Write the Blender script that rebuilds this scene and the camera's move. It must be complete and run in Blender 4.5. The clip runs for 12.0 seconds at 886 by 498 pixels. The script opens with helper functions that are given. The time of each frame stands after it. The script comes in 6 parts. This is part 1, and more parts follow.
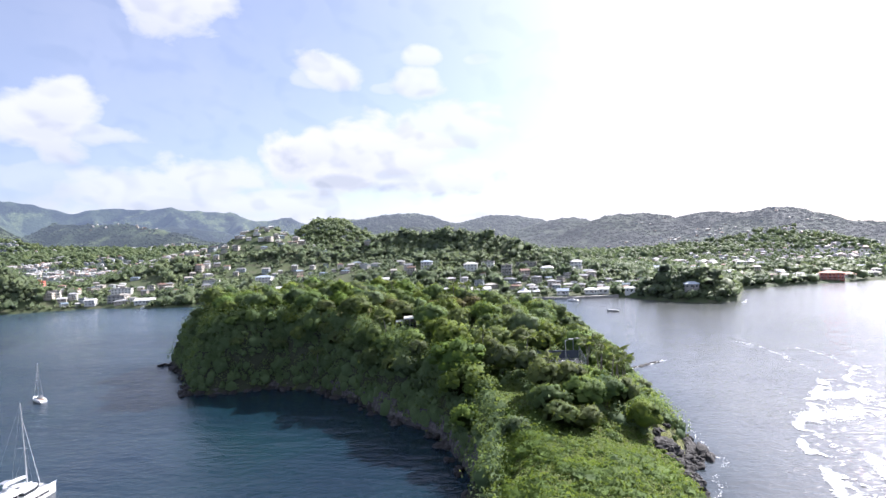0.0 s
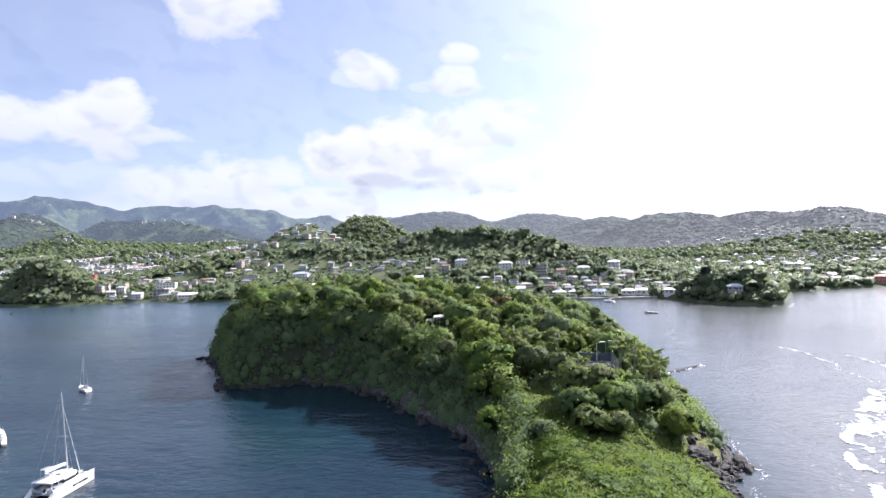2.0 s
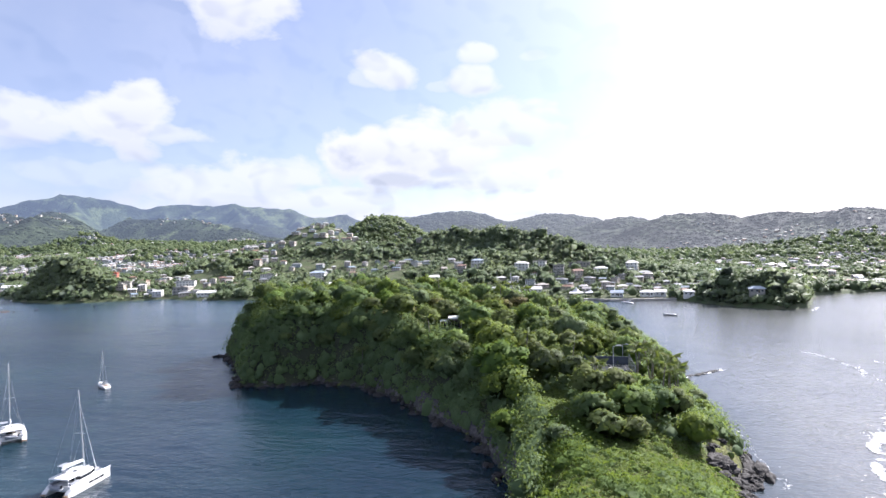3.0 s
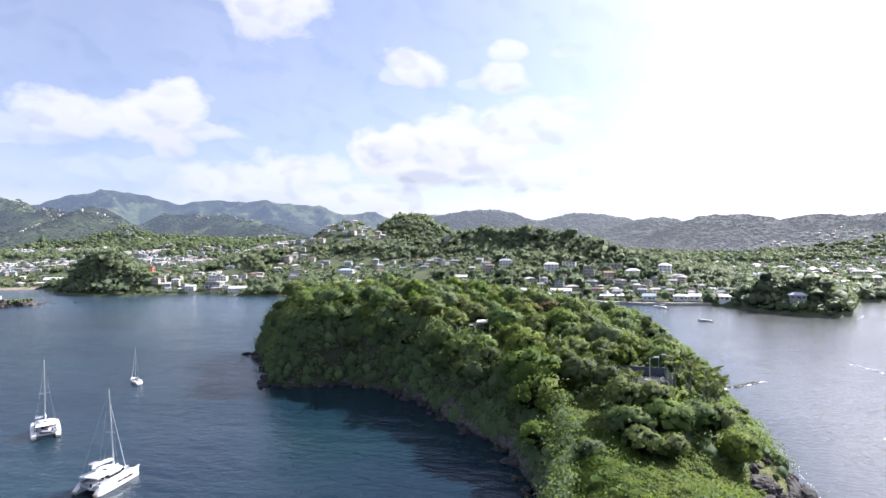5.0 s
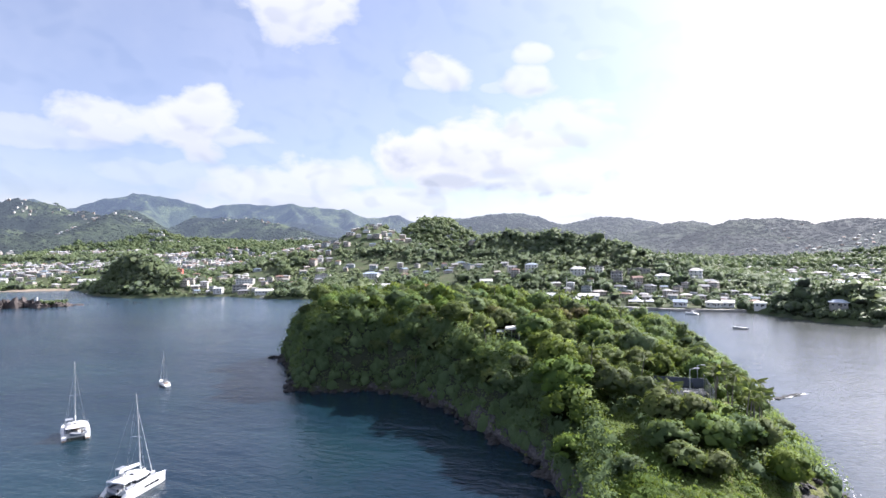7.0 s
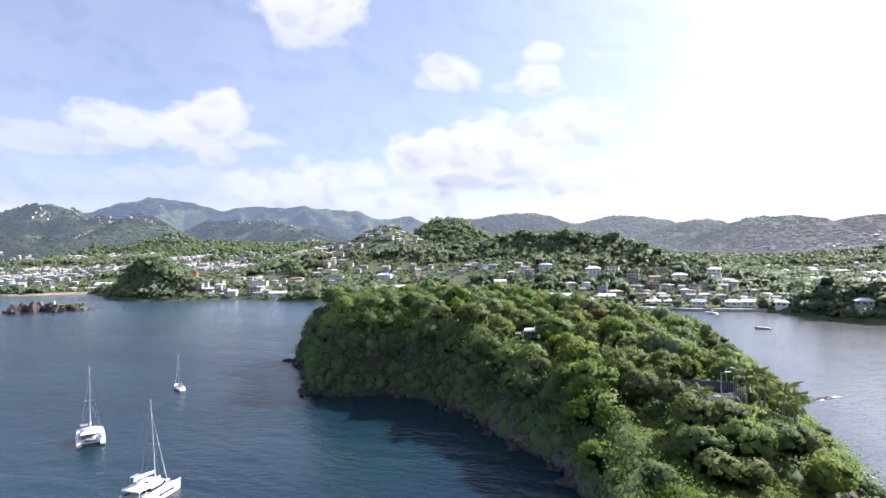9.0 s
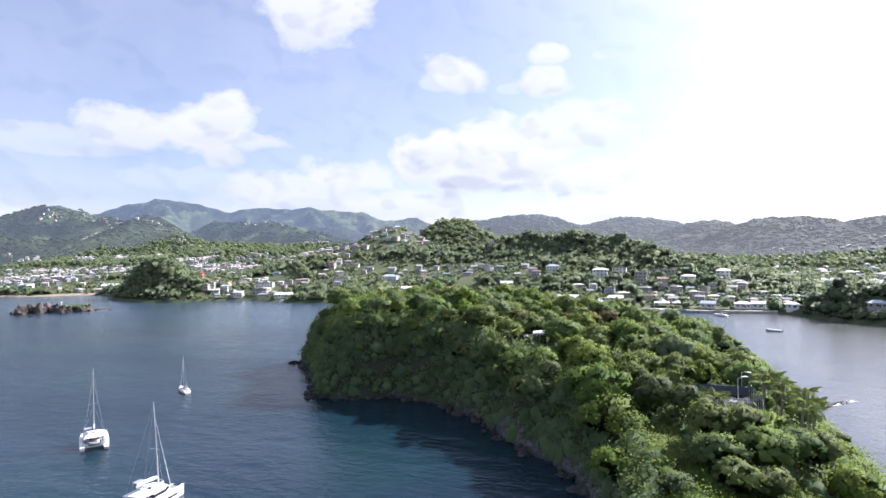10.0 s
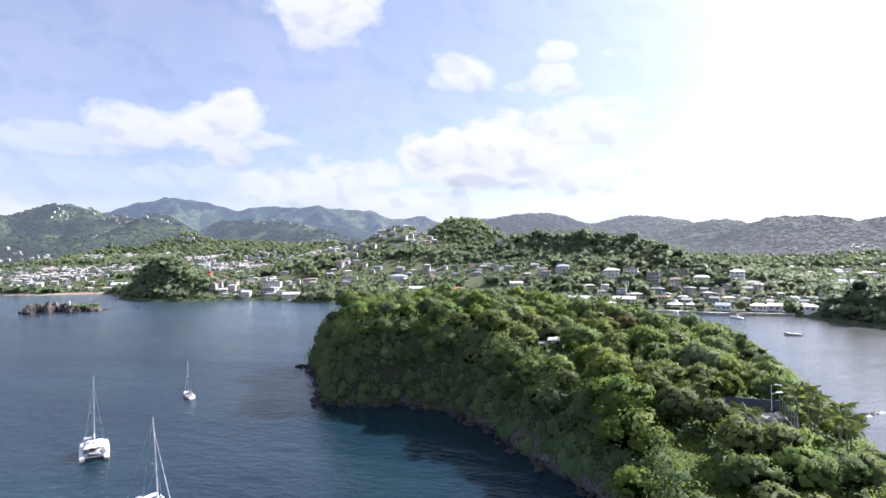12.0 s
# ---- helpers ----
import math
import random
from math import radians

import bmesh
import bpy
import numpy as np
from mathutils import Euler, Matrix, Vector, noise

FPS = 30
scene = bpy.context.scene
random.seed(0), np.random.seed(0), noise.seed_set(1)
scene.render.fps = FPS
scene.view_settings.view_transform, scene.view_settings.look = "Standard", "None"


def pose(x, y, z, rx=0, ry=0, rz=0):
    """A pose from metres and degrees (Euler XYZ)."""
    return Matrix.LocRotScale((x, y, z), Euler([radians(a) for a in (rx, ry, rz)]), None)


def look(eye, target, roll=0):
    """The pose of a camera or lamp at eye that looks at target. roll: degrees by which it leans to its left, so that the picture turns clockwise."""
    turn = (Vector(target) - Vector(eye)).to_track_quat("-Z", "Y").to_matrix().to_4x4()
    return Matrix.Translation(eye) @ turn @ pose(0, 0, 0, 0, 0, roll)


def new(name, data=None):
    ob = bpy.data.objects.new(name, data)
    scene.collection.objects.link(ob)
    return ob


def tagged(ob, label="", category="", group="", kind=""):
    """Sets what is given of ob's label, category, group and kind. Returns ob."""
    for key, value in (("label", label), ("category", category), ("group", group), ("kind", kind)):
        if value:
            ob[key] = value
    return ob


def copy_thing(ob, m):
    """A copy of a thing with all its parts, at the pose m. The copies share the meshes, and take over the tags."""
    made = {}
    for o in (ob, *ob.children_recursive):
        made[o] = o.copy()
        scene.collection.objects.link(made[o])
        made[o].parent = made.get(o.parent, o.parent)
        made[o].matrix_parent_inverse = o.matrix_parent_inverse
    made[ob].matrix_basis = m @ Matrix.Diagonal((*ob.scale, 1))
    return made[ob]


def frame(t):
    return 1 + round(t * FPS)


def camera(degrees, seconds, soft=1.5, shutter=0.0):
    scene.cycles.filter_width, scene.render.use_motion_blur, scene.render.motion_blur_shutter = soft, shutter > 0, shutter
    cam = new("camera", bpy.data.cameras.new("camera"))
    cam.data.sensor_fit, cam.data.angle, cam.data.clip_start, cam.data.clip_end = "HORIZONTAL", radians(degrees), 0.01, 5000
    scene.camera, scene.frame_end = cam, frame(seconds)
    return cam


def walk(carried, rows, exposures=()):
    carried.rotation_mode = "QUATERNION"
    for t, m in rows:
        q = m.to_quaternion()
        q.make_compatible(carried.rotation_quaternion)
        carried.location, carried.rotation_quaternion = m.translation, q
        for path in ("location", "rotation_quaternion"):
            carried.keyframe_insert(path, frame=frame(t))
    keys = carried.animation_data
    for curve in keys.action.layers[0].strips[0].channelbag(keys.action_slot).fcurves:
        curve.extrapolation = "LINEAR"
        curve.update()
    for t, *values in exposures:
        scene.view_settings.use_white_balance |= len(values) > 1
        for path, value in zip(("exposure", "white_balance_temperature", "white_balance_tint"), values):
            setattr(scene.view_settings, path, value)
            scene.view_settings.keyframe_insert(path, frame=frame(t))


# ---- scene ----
cam = camera(79.0, 12.0)
PATH = [
    (0, (7.795, -5.395, 48.503), (7.543, -3.411, 48.498), -2.2),
    (0.5, (8.233, -5.247, 48.619), (7.947, -3.268, 48.612), -2.1),
    (1, (8.672, -4.769, 48.695), (8.353, -2.794, 48.685), -2.0),
    (1.5, (9.153, -4.221, 48.742), (8.8, -2.253, 48.734), -1.9),
    (2, (9.496, -3.779, 48.604), (9.111, -1.816, 48.597), -1.7),
    (2.5, (9.755, -3.209, 48.684), (9.34, -1.252, 48.677), -1.5),
    (3, (9.882, -2.431, 48.897), (9.436, -0.481, 48.89), -1.4),
    (5, (8.504, 0.554, 50.446), (7.959, 2.478, 50.433), -0.6),
    (5.5, (7.947, 1.516, 50.381), (7.379, 3.434, 50.37), -0.6),
    (6, (7.322, 2.346, 50.539), (6.733, 4.258, 50.529), -0.6),
    (6.5, (6.666, 3.01, 50.605), (6.058, 4.916, 50.603), -0.5),
    (7, (6.248, 3.482, 50.689), (5.619, 5.38, 50.69), -0.4),
    (9, (3.682, 6.457, 50.737), (3.011, 8.341, 50.741), -0.9),
    (9.5, (2.942, 7.484, 50.799), (2.262, 9.364, 50.805), -1.0),
    (10, (2.24, 8.65, 50.756), (1.55, 10.527, 50.765), -0.9),
    (10.5, (1.41, 9.694, 50.956), (0.71, 11.567, 50.965), -0.8),
    (11, (0.628, 11.101, 51.187), (-0.08, 12.972, 51.194), -0.8),
    (11.5, (-0.073, 12.466, 51.679), (-0.786, 14.335, 51.685), -0.8),
    (12, (-0.962, 14.0, 52.336), (-1.679, 15.867, 52.339), -0.8),
]
EXPOSURE, KELVIN = 1.41, 5990
SKY_STRENGTH, CLOUD_STRENGTH, AUREOLE = 0.063, 0.4, 0.172
SKY_TINT = (0.99, 0.98, 1.12, 1.0)
MOUNTAIN_GLOW = 0.38
# cumulus clouds: azimuth and elevation of the middle, half width, half height (degrees), thickness
CLOUDS = [(-43.6, 12.4, 5.0, 3.2, 0.95), (-42.6, 13.8, 3.0, 2.4, 0.95), (-49.0, 11.6, 5.6, 2.2, 0.85), (-46.3, 11.8, 4.0, 2.2, 0.9), (-56, 9.9, 8, 1.6, 0.6), (-40, 11.3, 3.8, 1.3, 0.75),
          (-33, 24.6, 6.4, 4.6, 0.95), (-46, 7.4, 7.5, 1.5, 0.45), (-36, 6.3, 6, 2.2, 0.8), (-29.5, 7.4, 6, 2.6, 0.85), (-27, 5.3, 10, 1.8, 0.8),
          (-22.6, 9.6, 3.2, 3.2, 1), (-20, 11.2, 3.6, 2.4, 1), (-16, 11.4, 4.8, 3.4, 1), (-12, 10, 7.5, 3.0, 1), (-5.5, 12.6, 6.5, 2.6, 0.8), (-18, 8.8, 7, 2.8, 1), (-8, 7.6, 10, 2.2, 0.9),
          (-18.1, 18.2, 3.4, 2.2, 0.9), (-20.6, 17.3, 2.8, 1.2, 0.6), (-9.2, 17.3, 3.4, 1.7, 0.85), (-8.6, 19.6, 2.6, 1.1, 0.8), (-12.4, 16.6, 2.2, 0.7, 0.5), (-3.0, 19.0, 2.2, 0.8, 0.5)]
# grey undersides, likewise
CLOUD_SHADES = [(-22.6, 9.2, 2.6, 2.4, 0.85), (-18.5, 7.3, 5.2, 1.1, 0.9), (-13.5, 6.6, 6, 1.0, 0.85), (-7, 5.6, 8, 0.7, 0.6), (-45, 11.0, 5, 1.2, 0.4), (-53, 9.3, 7, 1.0, 0.35), (-33.5, 5.3, 5, 0.9, 0.4), (-19, 17.0, 2.5, 0.7, 0.3), (-50, 5.6, 14, 1.8, 0.5), (-33, 4.6, 10, 1.3, 0.5)]
walk(cam, [(t, look(eye, target, roll)) for t, eye, target, roll in PATH], exposures=[(0, EXPOSURE, KELVIN, 17), (12, EXPOSURE, KELVIN, 17)])

# ---- light: sun, sky and clouds ----
SUN_AZ, SUN_EL = radians(38), radians(36)          # azimuth clockwise from +y
SUN_DIR = Vector((math.sin(SUN_AZ) * math.cos(SUN_EL), math.cos(SUN_AZ) * math.cos(SUN_EL), math.sin(SUN_EL)))
sun = new("sun", bpy.data.lights.new("sun", "SUN"))
sun.data.energy, sun.data.angle, sun.data.color = 5.0, radians(0.6), (1.0, 0.94, 0.84)
sun.matrix_world = look(SUN_DIR * 100, (0, 0, 0))


class Nodes:
    """Short writing of node trees."""

    def __init__(self, tree):
        self.t = tree
        tree.nodes.clear()

    def add(self, kind, **inputs):
        n = self.t.nodes.new(kind)
        for key, value in inputs.items():
            if key[0] == "_":
                continue
            self.put(n.inputs[int(key[1:])] if key[0] == "i" and key[1:].isdigit() else n.inputs[key.replace("_", " ")], value)
        return n

    def put(self, socket, value):
        if isinstance(value, bpy.types.NodeSocket):
            self.t.links.new(value, socket)
        else:
            socket.default_value = value

    def math(self, op, a, b=0.0, clamp=False):
        n = self.t.nodes.new("ShaderNodeMath")
        n.operation, n.use_clamp = op, clamp
        self.put(n.inputs[0], a), self.put(n.inputs[1], b)
        return n.outputs[0]

    def vec(self, op, a, b=(0, 0, 0)):
        n = self.t.nodes.new("ShaderNodeVectorMath")
        n.operation = op
        self.put(n.inputs[0], a), self.put(n.inputs[1], b)
        return n.outputs[1] if op in ("LENGTH", "DOT_PRODUCT") else n.outputs[0]

    def mix(self, f, a, b, mode="MIX"):
        n = self.t.nodes.new("ShaderNodeMix")
        n.data_type, n.blend_type = "RGBA", mode
        self.put(n.inputs[0], f), self.put(n.inputs[6], a), self.put(n.inputs[7], b)
        return n.outputs[2]

    def step(self, v, lo, hi, a=0.0, b=1.0):
        n = self.t.nodes.new("ShaderNodeMapRange")
        n.interpolation_type = "SMOOTHSTEP"
        for k, value in enumerate((v, lo, hi, a, b)):
            self.put(n.inputs[k], value)
        return n.outputs[0]

    def noise(self, vector, scale, detail=4.0, rough=0.55, distort=0.0):
        n = self.add("ShaderNodeTexNoise", Vector=vector, Scale=scale, Detail=detail, Roughness=rough, Distortion=distort)
        return n.outputs[0]

    def bump(self, height, strength=0.5, distance=1.0):
        return self.add("ShaderNodeBump", Height=height, Strength=strength, Distance=distance).outputs[0]


def toward(az, el):
    """Unit direction of an azimuth (clockwise from +y) and elevation, degrees."""
    a, e = radians(az), radians(el)
    return (math.sin(a) * math.cos(e), math.cos(a) * math.cos(e), math.sin(e))


def build_world():
    world = bpy.data.worlds.new("sky")
    scene.world = world
    world.use_nodes = True
    g = Nodes(world.node_tree)
    sky = g.t.nodes.new("ShaderNodeTexSky")
    sky.sky_type, sky.sun_disc = "NISHITA", False
    sky.sun_elevation, sky.sun_rotation = SUN_EL, SUN_AZ
    sky.air_density, sky.dust_density, sky.ozone_density = 1.0, 1.2, 1.0
    way = g.add("ShaderNodeTexCoord").outputs["Generated"]
    z = g.add("ShaderNodeSeparateXYZ", Vector=way).outputs[2]
    billow = g.noise(g.vec("MULTIPLY", way, (1, 1, 1.5)), 10.0, 5.0, 0.5, 0.3)
    fine = g.noise(g.vec("MULTIPLY", way, (1, 1, 1.8)), 26.0, 5.0, 0.6)
    rough = g.math("ADD", g.math("MULTIPLY", g.math("SUBTRACT", billow, 0.5), 2.6), g.math("MULTIPLY", g.math("SUBTRACT", fine, 0.5), 0.6))
    # thicker cloud on the sunward side of a billow shades it
    sunward = g.vec("ADD", way, (0.017, 0.003, 0.012))
    relief = g.math("SUBTRACT", g.noise(g.vec("MULTIPLY", sunward, (1, 1, 1.5)), 12.0, 2.0, 0.5, 0.3), g.noise(g.vec("MULTIPLY", way, (1, 1, 1.5)), 12.0, 2.0, 0.5, 0.3))
    mask, low = None, None
    # cumulus clouds: azimuth, elevation, half width, half height (degrees)
    for az, el, w, h, much in CLOUDS:
        w, h = w * 1.22, h * 1.22
        c = toward(az, el)
        off = g.vec("MULTIPLY", g.vec("SUBTRACT", way, c), (1 / radians(w), 1 / radians(w), 1 / radians(h)))
        body = g.math("ADD", g.math("SUBTRACT", 1.0, g.vec("LENGTH", off)), g.math("MULTIPLY", rough, 0.6))
        body = g.math("MULTIPLY", g.step(body, 0.0, 0.5), much)
        mask = body if mask is None else g.math("MAXIMUM", mask, body)
        under = g.math("SUBTRACT", c[2] - radians(h) * 0.1, z)
        under = g.math("MULTIPLY", g.math("MULTIPLY", body, 0.6), g.step(under, -radians(h) * 0.3, radians(h) * 0.9))
        low = under if low is None else g.math("MAXIMUM", low, under)
    for az, el, w, h, much in CLOUD_SHADES:
        off = g.vec("MULTIPLY", g.vec("SUBTRACT", way, toward(az, el)), (1 / radians(w), 1 / radians(w), 1 / radians(h)))
        grey = g.math("ADD", g.math("SUBTRACT", 1.0, g.vec("LENGTH", off)), g.math("MULTIPLY", rough, 1.1))
        low = g.math("MAXIMUM", low, g.math("MULTIPLY", g.step(grey, 0.0, 0.95), much))
    # bank over the mountains, and a thin veil elsewhere
    bank = g.math("ADD", g.step(z, 0.19, 0.035), g.math("MULTIPLY", rough, 0.55))
    bank = g.math("MULTIPLY", g.step(bank, 0.45, 1.15), 0.85)
    mask = g.math("MAXIMUM", mask, bank)
    veil = g.step(g.noise(way, 3.2, 5, 0.6), 0.40, 0.75, 0.26, 0.38)
    mask = g.math("MAXIMUM", mask, veil)
    # unseen bright cloud above the view, added to fill the shade
    high = g.math("MULTIPLY", g.step(g.noise(way, 4.5, 6, 0.6), 0.36, 0.62), g.step(z, 0.44, 0.62, 0.0, 0.85))
    mask = g.math("MAXIMUM", mask, high)
    near_sun = g.math("MAXIMUM", g.vec("DOT_PRODUCT", way, tuple(SUN_DIR)), 0.0)
    glow = g.math("ADD", g.math("MULTIPLY", g.math("POWER", near_sun, 6.0), AUREOLE), g.math("MULTIPLY", g.math("POWER", near_sun, 60.0), AUREOLE * 3))
    shade = g.math("ADD", g.math("MULTIPLY", low, 0.85), g.math("MULTIPLY", g.step(relief, 0.0, 0.16), 0.38))
    cloud = g.mix(shade, (0.95, 0.96, 0.98, 1), (0.60, 0.645, 0.72, 1))
    blue = g.add("ShaderNodeBackground", Color=g.mix(1.0, sky.outputs[0], SKY_TINT, "MULTIPLY"), Strength=SKY_STRENGTH)
    white = g.add("ShaderNodeBackground", Color=cloud, Strength=CLOUD_STRENGTH)
    both = g.add("ShaderNodeMixShader", i0=mask, i1=blue.outputs[0], i2=white.outputs[0])
    ring = g.add("ShaderNodeBackground", Color=(1.0, 0.985, 0.95, 1), Strength=glow)
    out = g.add("ShaderNodeAddShader", i0=both.outputs[0], i1=ring.outputs[0])
    g.add("ShaderNodeOutputWorld", Surface=out.outputs[0])


build_world()


# ---- materials ----
def material(name):
    m = bpy.data.materials.new(name)
    m.use_nodes = True
    g = Nodes(m.node_tree)
    out = g.add("ShaderNodeOutputMaterial")
    return m, g, out


def surface(name, colour, dark, scale=1.0, rough=0.7, bump=0.3, metal=0.0, grain=None, random_hue=0.0, spec=0.4):
    """Two-scale painted, stony or earthy surface."""
    m, g, out = material(name)
    at = g.add("ShaderNodeTexCoord").outputs["Object"]
    large = g.step(g.noise(at, 0.35 * scale, 5, 0.6), 0.35, 0.68)
    small = g.noise(at, (grain or 6.0) * scale, 6, 0.65)
    c = g.mix(large, (*dark, 1), (*colour, 1))
    c = g.mix(0.35, c, g.mix(small, (0.25, 0.25, 0.25, 1), (1, 1, 1, 1)), "MULTIPLY")
    if random_hue:
        r = g.add("ShaderNodeObjectInfo").outputs["Random"]
        hue = g.add("ShaderNodeHueSaturation", Color=c, Value=g.step(r, 0, 1, 1 - random_hue, 1 + random_hue), Hue=g.step(r, 0, 1, 0.48, 0.52))
        c = hue.outputs[0]
    b = g.add("ShaderNodeBsdfPrincipled", Base_Color=c, Roughness=rough, Metallic=metal, Normal=g.bump(small, bump, 0.05 / max(scale, 0.01)))
    b.inputs["Specular IOR Level"].default_value = spec
    g.put(out.inputs[0], b.outputs[0])
    return m


def foliage(name, colour, light, dark, size=0.25, through_leaf=0.36, island=True, sheen=0.0):
    """Leaves: colour varies from plant to plant, from leaf to leaf and over the crown; some light passes through."""
    m, g, out = material(name)
    at = g.add("ShaderNodeNewGeometry")
    place = at.outputs["Position"]
    who = g.add("ShaderNodeObjectInfo").outputs["Random"]
    patch = g.step(g.noise(place, size, 4, 0.6), 0.3, 0.7)
    leaf = at.outputs["Random Per Island"] if island else g.noise(place, 1.3, 5, 0.7)
    c = g.mix(patch, (*dark, 1), (*colour, 1))
    c = g.mix(g.math("MULTIPLY", g.math("MULTIPLY", leaf, leaf), 0.42), c, (*light, 1))
    c = g.add("ShaderNodeHueSaturation", Color=c, Hue=g.step(who, 0, 1, 0.478, 0.518), Saturation=g.step(g.math("FRACT", g.math("MULTIPLY", who, 3.7)), 0, 1, 0.8, 1.08), Value=g.step(g.math("FRACT", g.math("MULTIPLY", who, 7.3)), 0, 1, 0.76, 1.22)).outputs[0]
    b = g.add("ShaderNodeBsdfPrincipled", Base_Color=c, Roughness=0.7, Sheen_Weight=sheen, Sheen_Roughness=0.6)
    b.inputs["Specular IOR Level"].default_value = 0.12
    if not island:
        g.put(b.inputs["Normal"], g.bump(g.noise(place, 0.9, 6, 0.75), 1.0, 1.6))
    back = g.add("ShaderNodeBsdfTranslucent", Color=g.mix(0.5, c, (0.32, 0.42, 0.04, 1)))
    g.put(out.inputs[0], g.add("ShaderNodeMixShader", i0=through_leaf, i1=b.outputs[0], i2=back.outputs[0]).outputs[0])
    return m


LEAF = foliage("leaves", (0.122, 0.176, 0.046), (0.215, 0.27, 0.07), (0.075, 0.118, 0.04), through_leaf=0.42)
LEAF_DARK = foliage("dark_leaves", (0.108, 0.16, 0.066), (0.165, 0.22, 0.09), (0.078, 0.12, 0.054), through_leaf=0.42)
LEAF_SHRUB = foliage("shrub_leaves", (0.095, 0.135, 0.036), (0.14, 0.185, 0.05), (0.055, 0.085, 0.028), 0.16)
LEAF_GRASS = foliage("grass_blades", (0.115, 0.16, 0.036), (0.155, 0.20, 0.05), (0.075, 0.11, 0.03), 0.14)
LEAF_DRY = foliage("dry_leaves", (0.16, 0.14, 0.06), (0.24, 0.20, 0.09), (0.11, 0.10, 0.05), 0.3)
LEAF_PALM = foliage("palm_leaves", (0.115, 0.145, 0.055), (0.19, 0.21, 0.08), (0.075, 0.10, 0.04), 0.4)


def far_foliage():
    """Canopy seen from afar: stands of lighter and darker trees, leafy speckle."""
    m, g, out = material("far_leaves")
    geo = g.add("ShaderNodeNewGeometry")
    place = geo.outputs["Position"]
    tree = g.step(g.noise(place, 0.11, 2, 0.5), 0.3, 0.7)
    stand_ = g.step(g.noise(place, 0.016, 4, 0.55), 0.36, 0.64)
    c = g.mix(stand_, (0.088, 0.132, 0.058, 1), (0.148, 0.19, 0.078, 1))
    c = g.mix(g.math("MULTIPLY", tree, 0.45), c, (0.19, 0.23, 0.11, 1))
    leaf = g.noise(place, 0.8, 5, 0.75)
    c = g.mix(0.4, c, g.mix(g.step(leaf, 0.3, 0.7), (0.72, 0.74, 0.76, 1), (1.2, 1.2, 1.17, 1)), "MULTIPLY")
    # sheen lifts the far canopy's tone in place of haze
    b = g.add("ShaderNodeBsdfPrincipled", Base_Color=c, Roughness=0.6, Sheen_Weight=0.22, Sheen_Roughness=0.5, Sheen_Tint=(0.8, 0.95, 0.8, 1), Normal=g.bump(leaf, 0.35, 1.0))
    b.inputs["Specular IOR Level"].default_value = 0.2
    back = g.add("ShaderNodeBsdfTranslucent", Color=c)
    g.put(out.inputs[0], g.add("ShaderNodeMixShader", i0=0.48, i1=b.outputs[0], i2=back.outputs[0]).outputs[0])
    return m


FAR_LEAF = far_foliage()
BARK = surface("bark", (0.16, 0.13, 0.10), (0.09, 0.075, 0.06), 1.5, 0.9, 0.5)
PALM_BARK = surface("palm_bark", (0.30, 0.27, 0.22), (0.2, 0.18, 0.15), 1.5, 0.9, 0.5)


def ground_material(name, green, dry, soil, steep_rock, scale):
    """Grass and earth on the level, rock where it is steep."""
    m, g, out = material(name)
    geo = g.add("ShaderNodeNewGeometry")
    place = geo.outputs["Position"]
    up = g.add("ShaderNodeSeparateXYZ", Vector=geo.outputs["True Normal"]).outputs[2]
    a = g.step(g.noise(place, 0.03 * scale, 5, 0.6), 0.38, 0.62)
    b = g.step(g.noise(place, 0.35 * scale, 6, 0.65), 0.45, 0.7)
    c = g.mix(a, (*green, 1), (*dry, 1))
    c = g.mix(g.math("MULTIPLY", b, 0.6), c, (*soil, 1))
    c = g.mix(g.step(g.math("ADD", up, g.math("MULTIPLY", b, 0.12)), 0.78, 0.60), c, (*steep_rock, 1))
    c = g.mix(0.4, c, g.mix(g.noise(place, 1.8 * scale, 6, 0.7), (0.3, 0.3, 0.3, 1), (1, 1, 1, 1)), "MULTIPLY")
    s = g.add("ShaderNodeBsdfPrincipled", Base_Color=c, Roughness=0.9, Normal=g.bump(g.noise(place, 0.8 * scale, 7, 0.7), 0.8, 0.8))
    s.inputs["Specular IOR Level"].default_value = 0.2
    g.put(out.inputs[0], s.outputs[0])
    return m


HEAD_GROUND = ground_material("headland_ground", (0.10, 0.14, 0.03), (0.16, 0.17, 0.05), (0.085, 0.075, 0.055), (0.06, 0.07, 0.042), 1.0)
LAND = ground_material("land", (0.06, 0.088, 0.04), (0.095, 0.118, 0.055), (0.13, 0.115, 0.085), (0.085, 0.105, 0.06), 0.35)


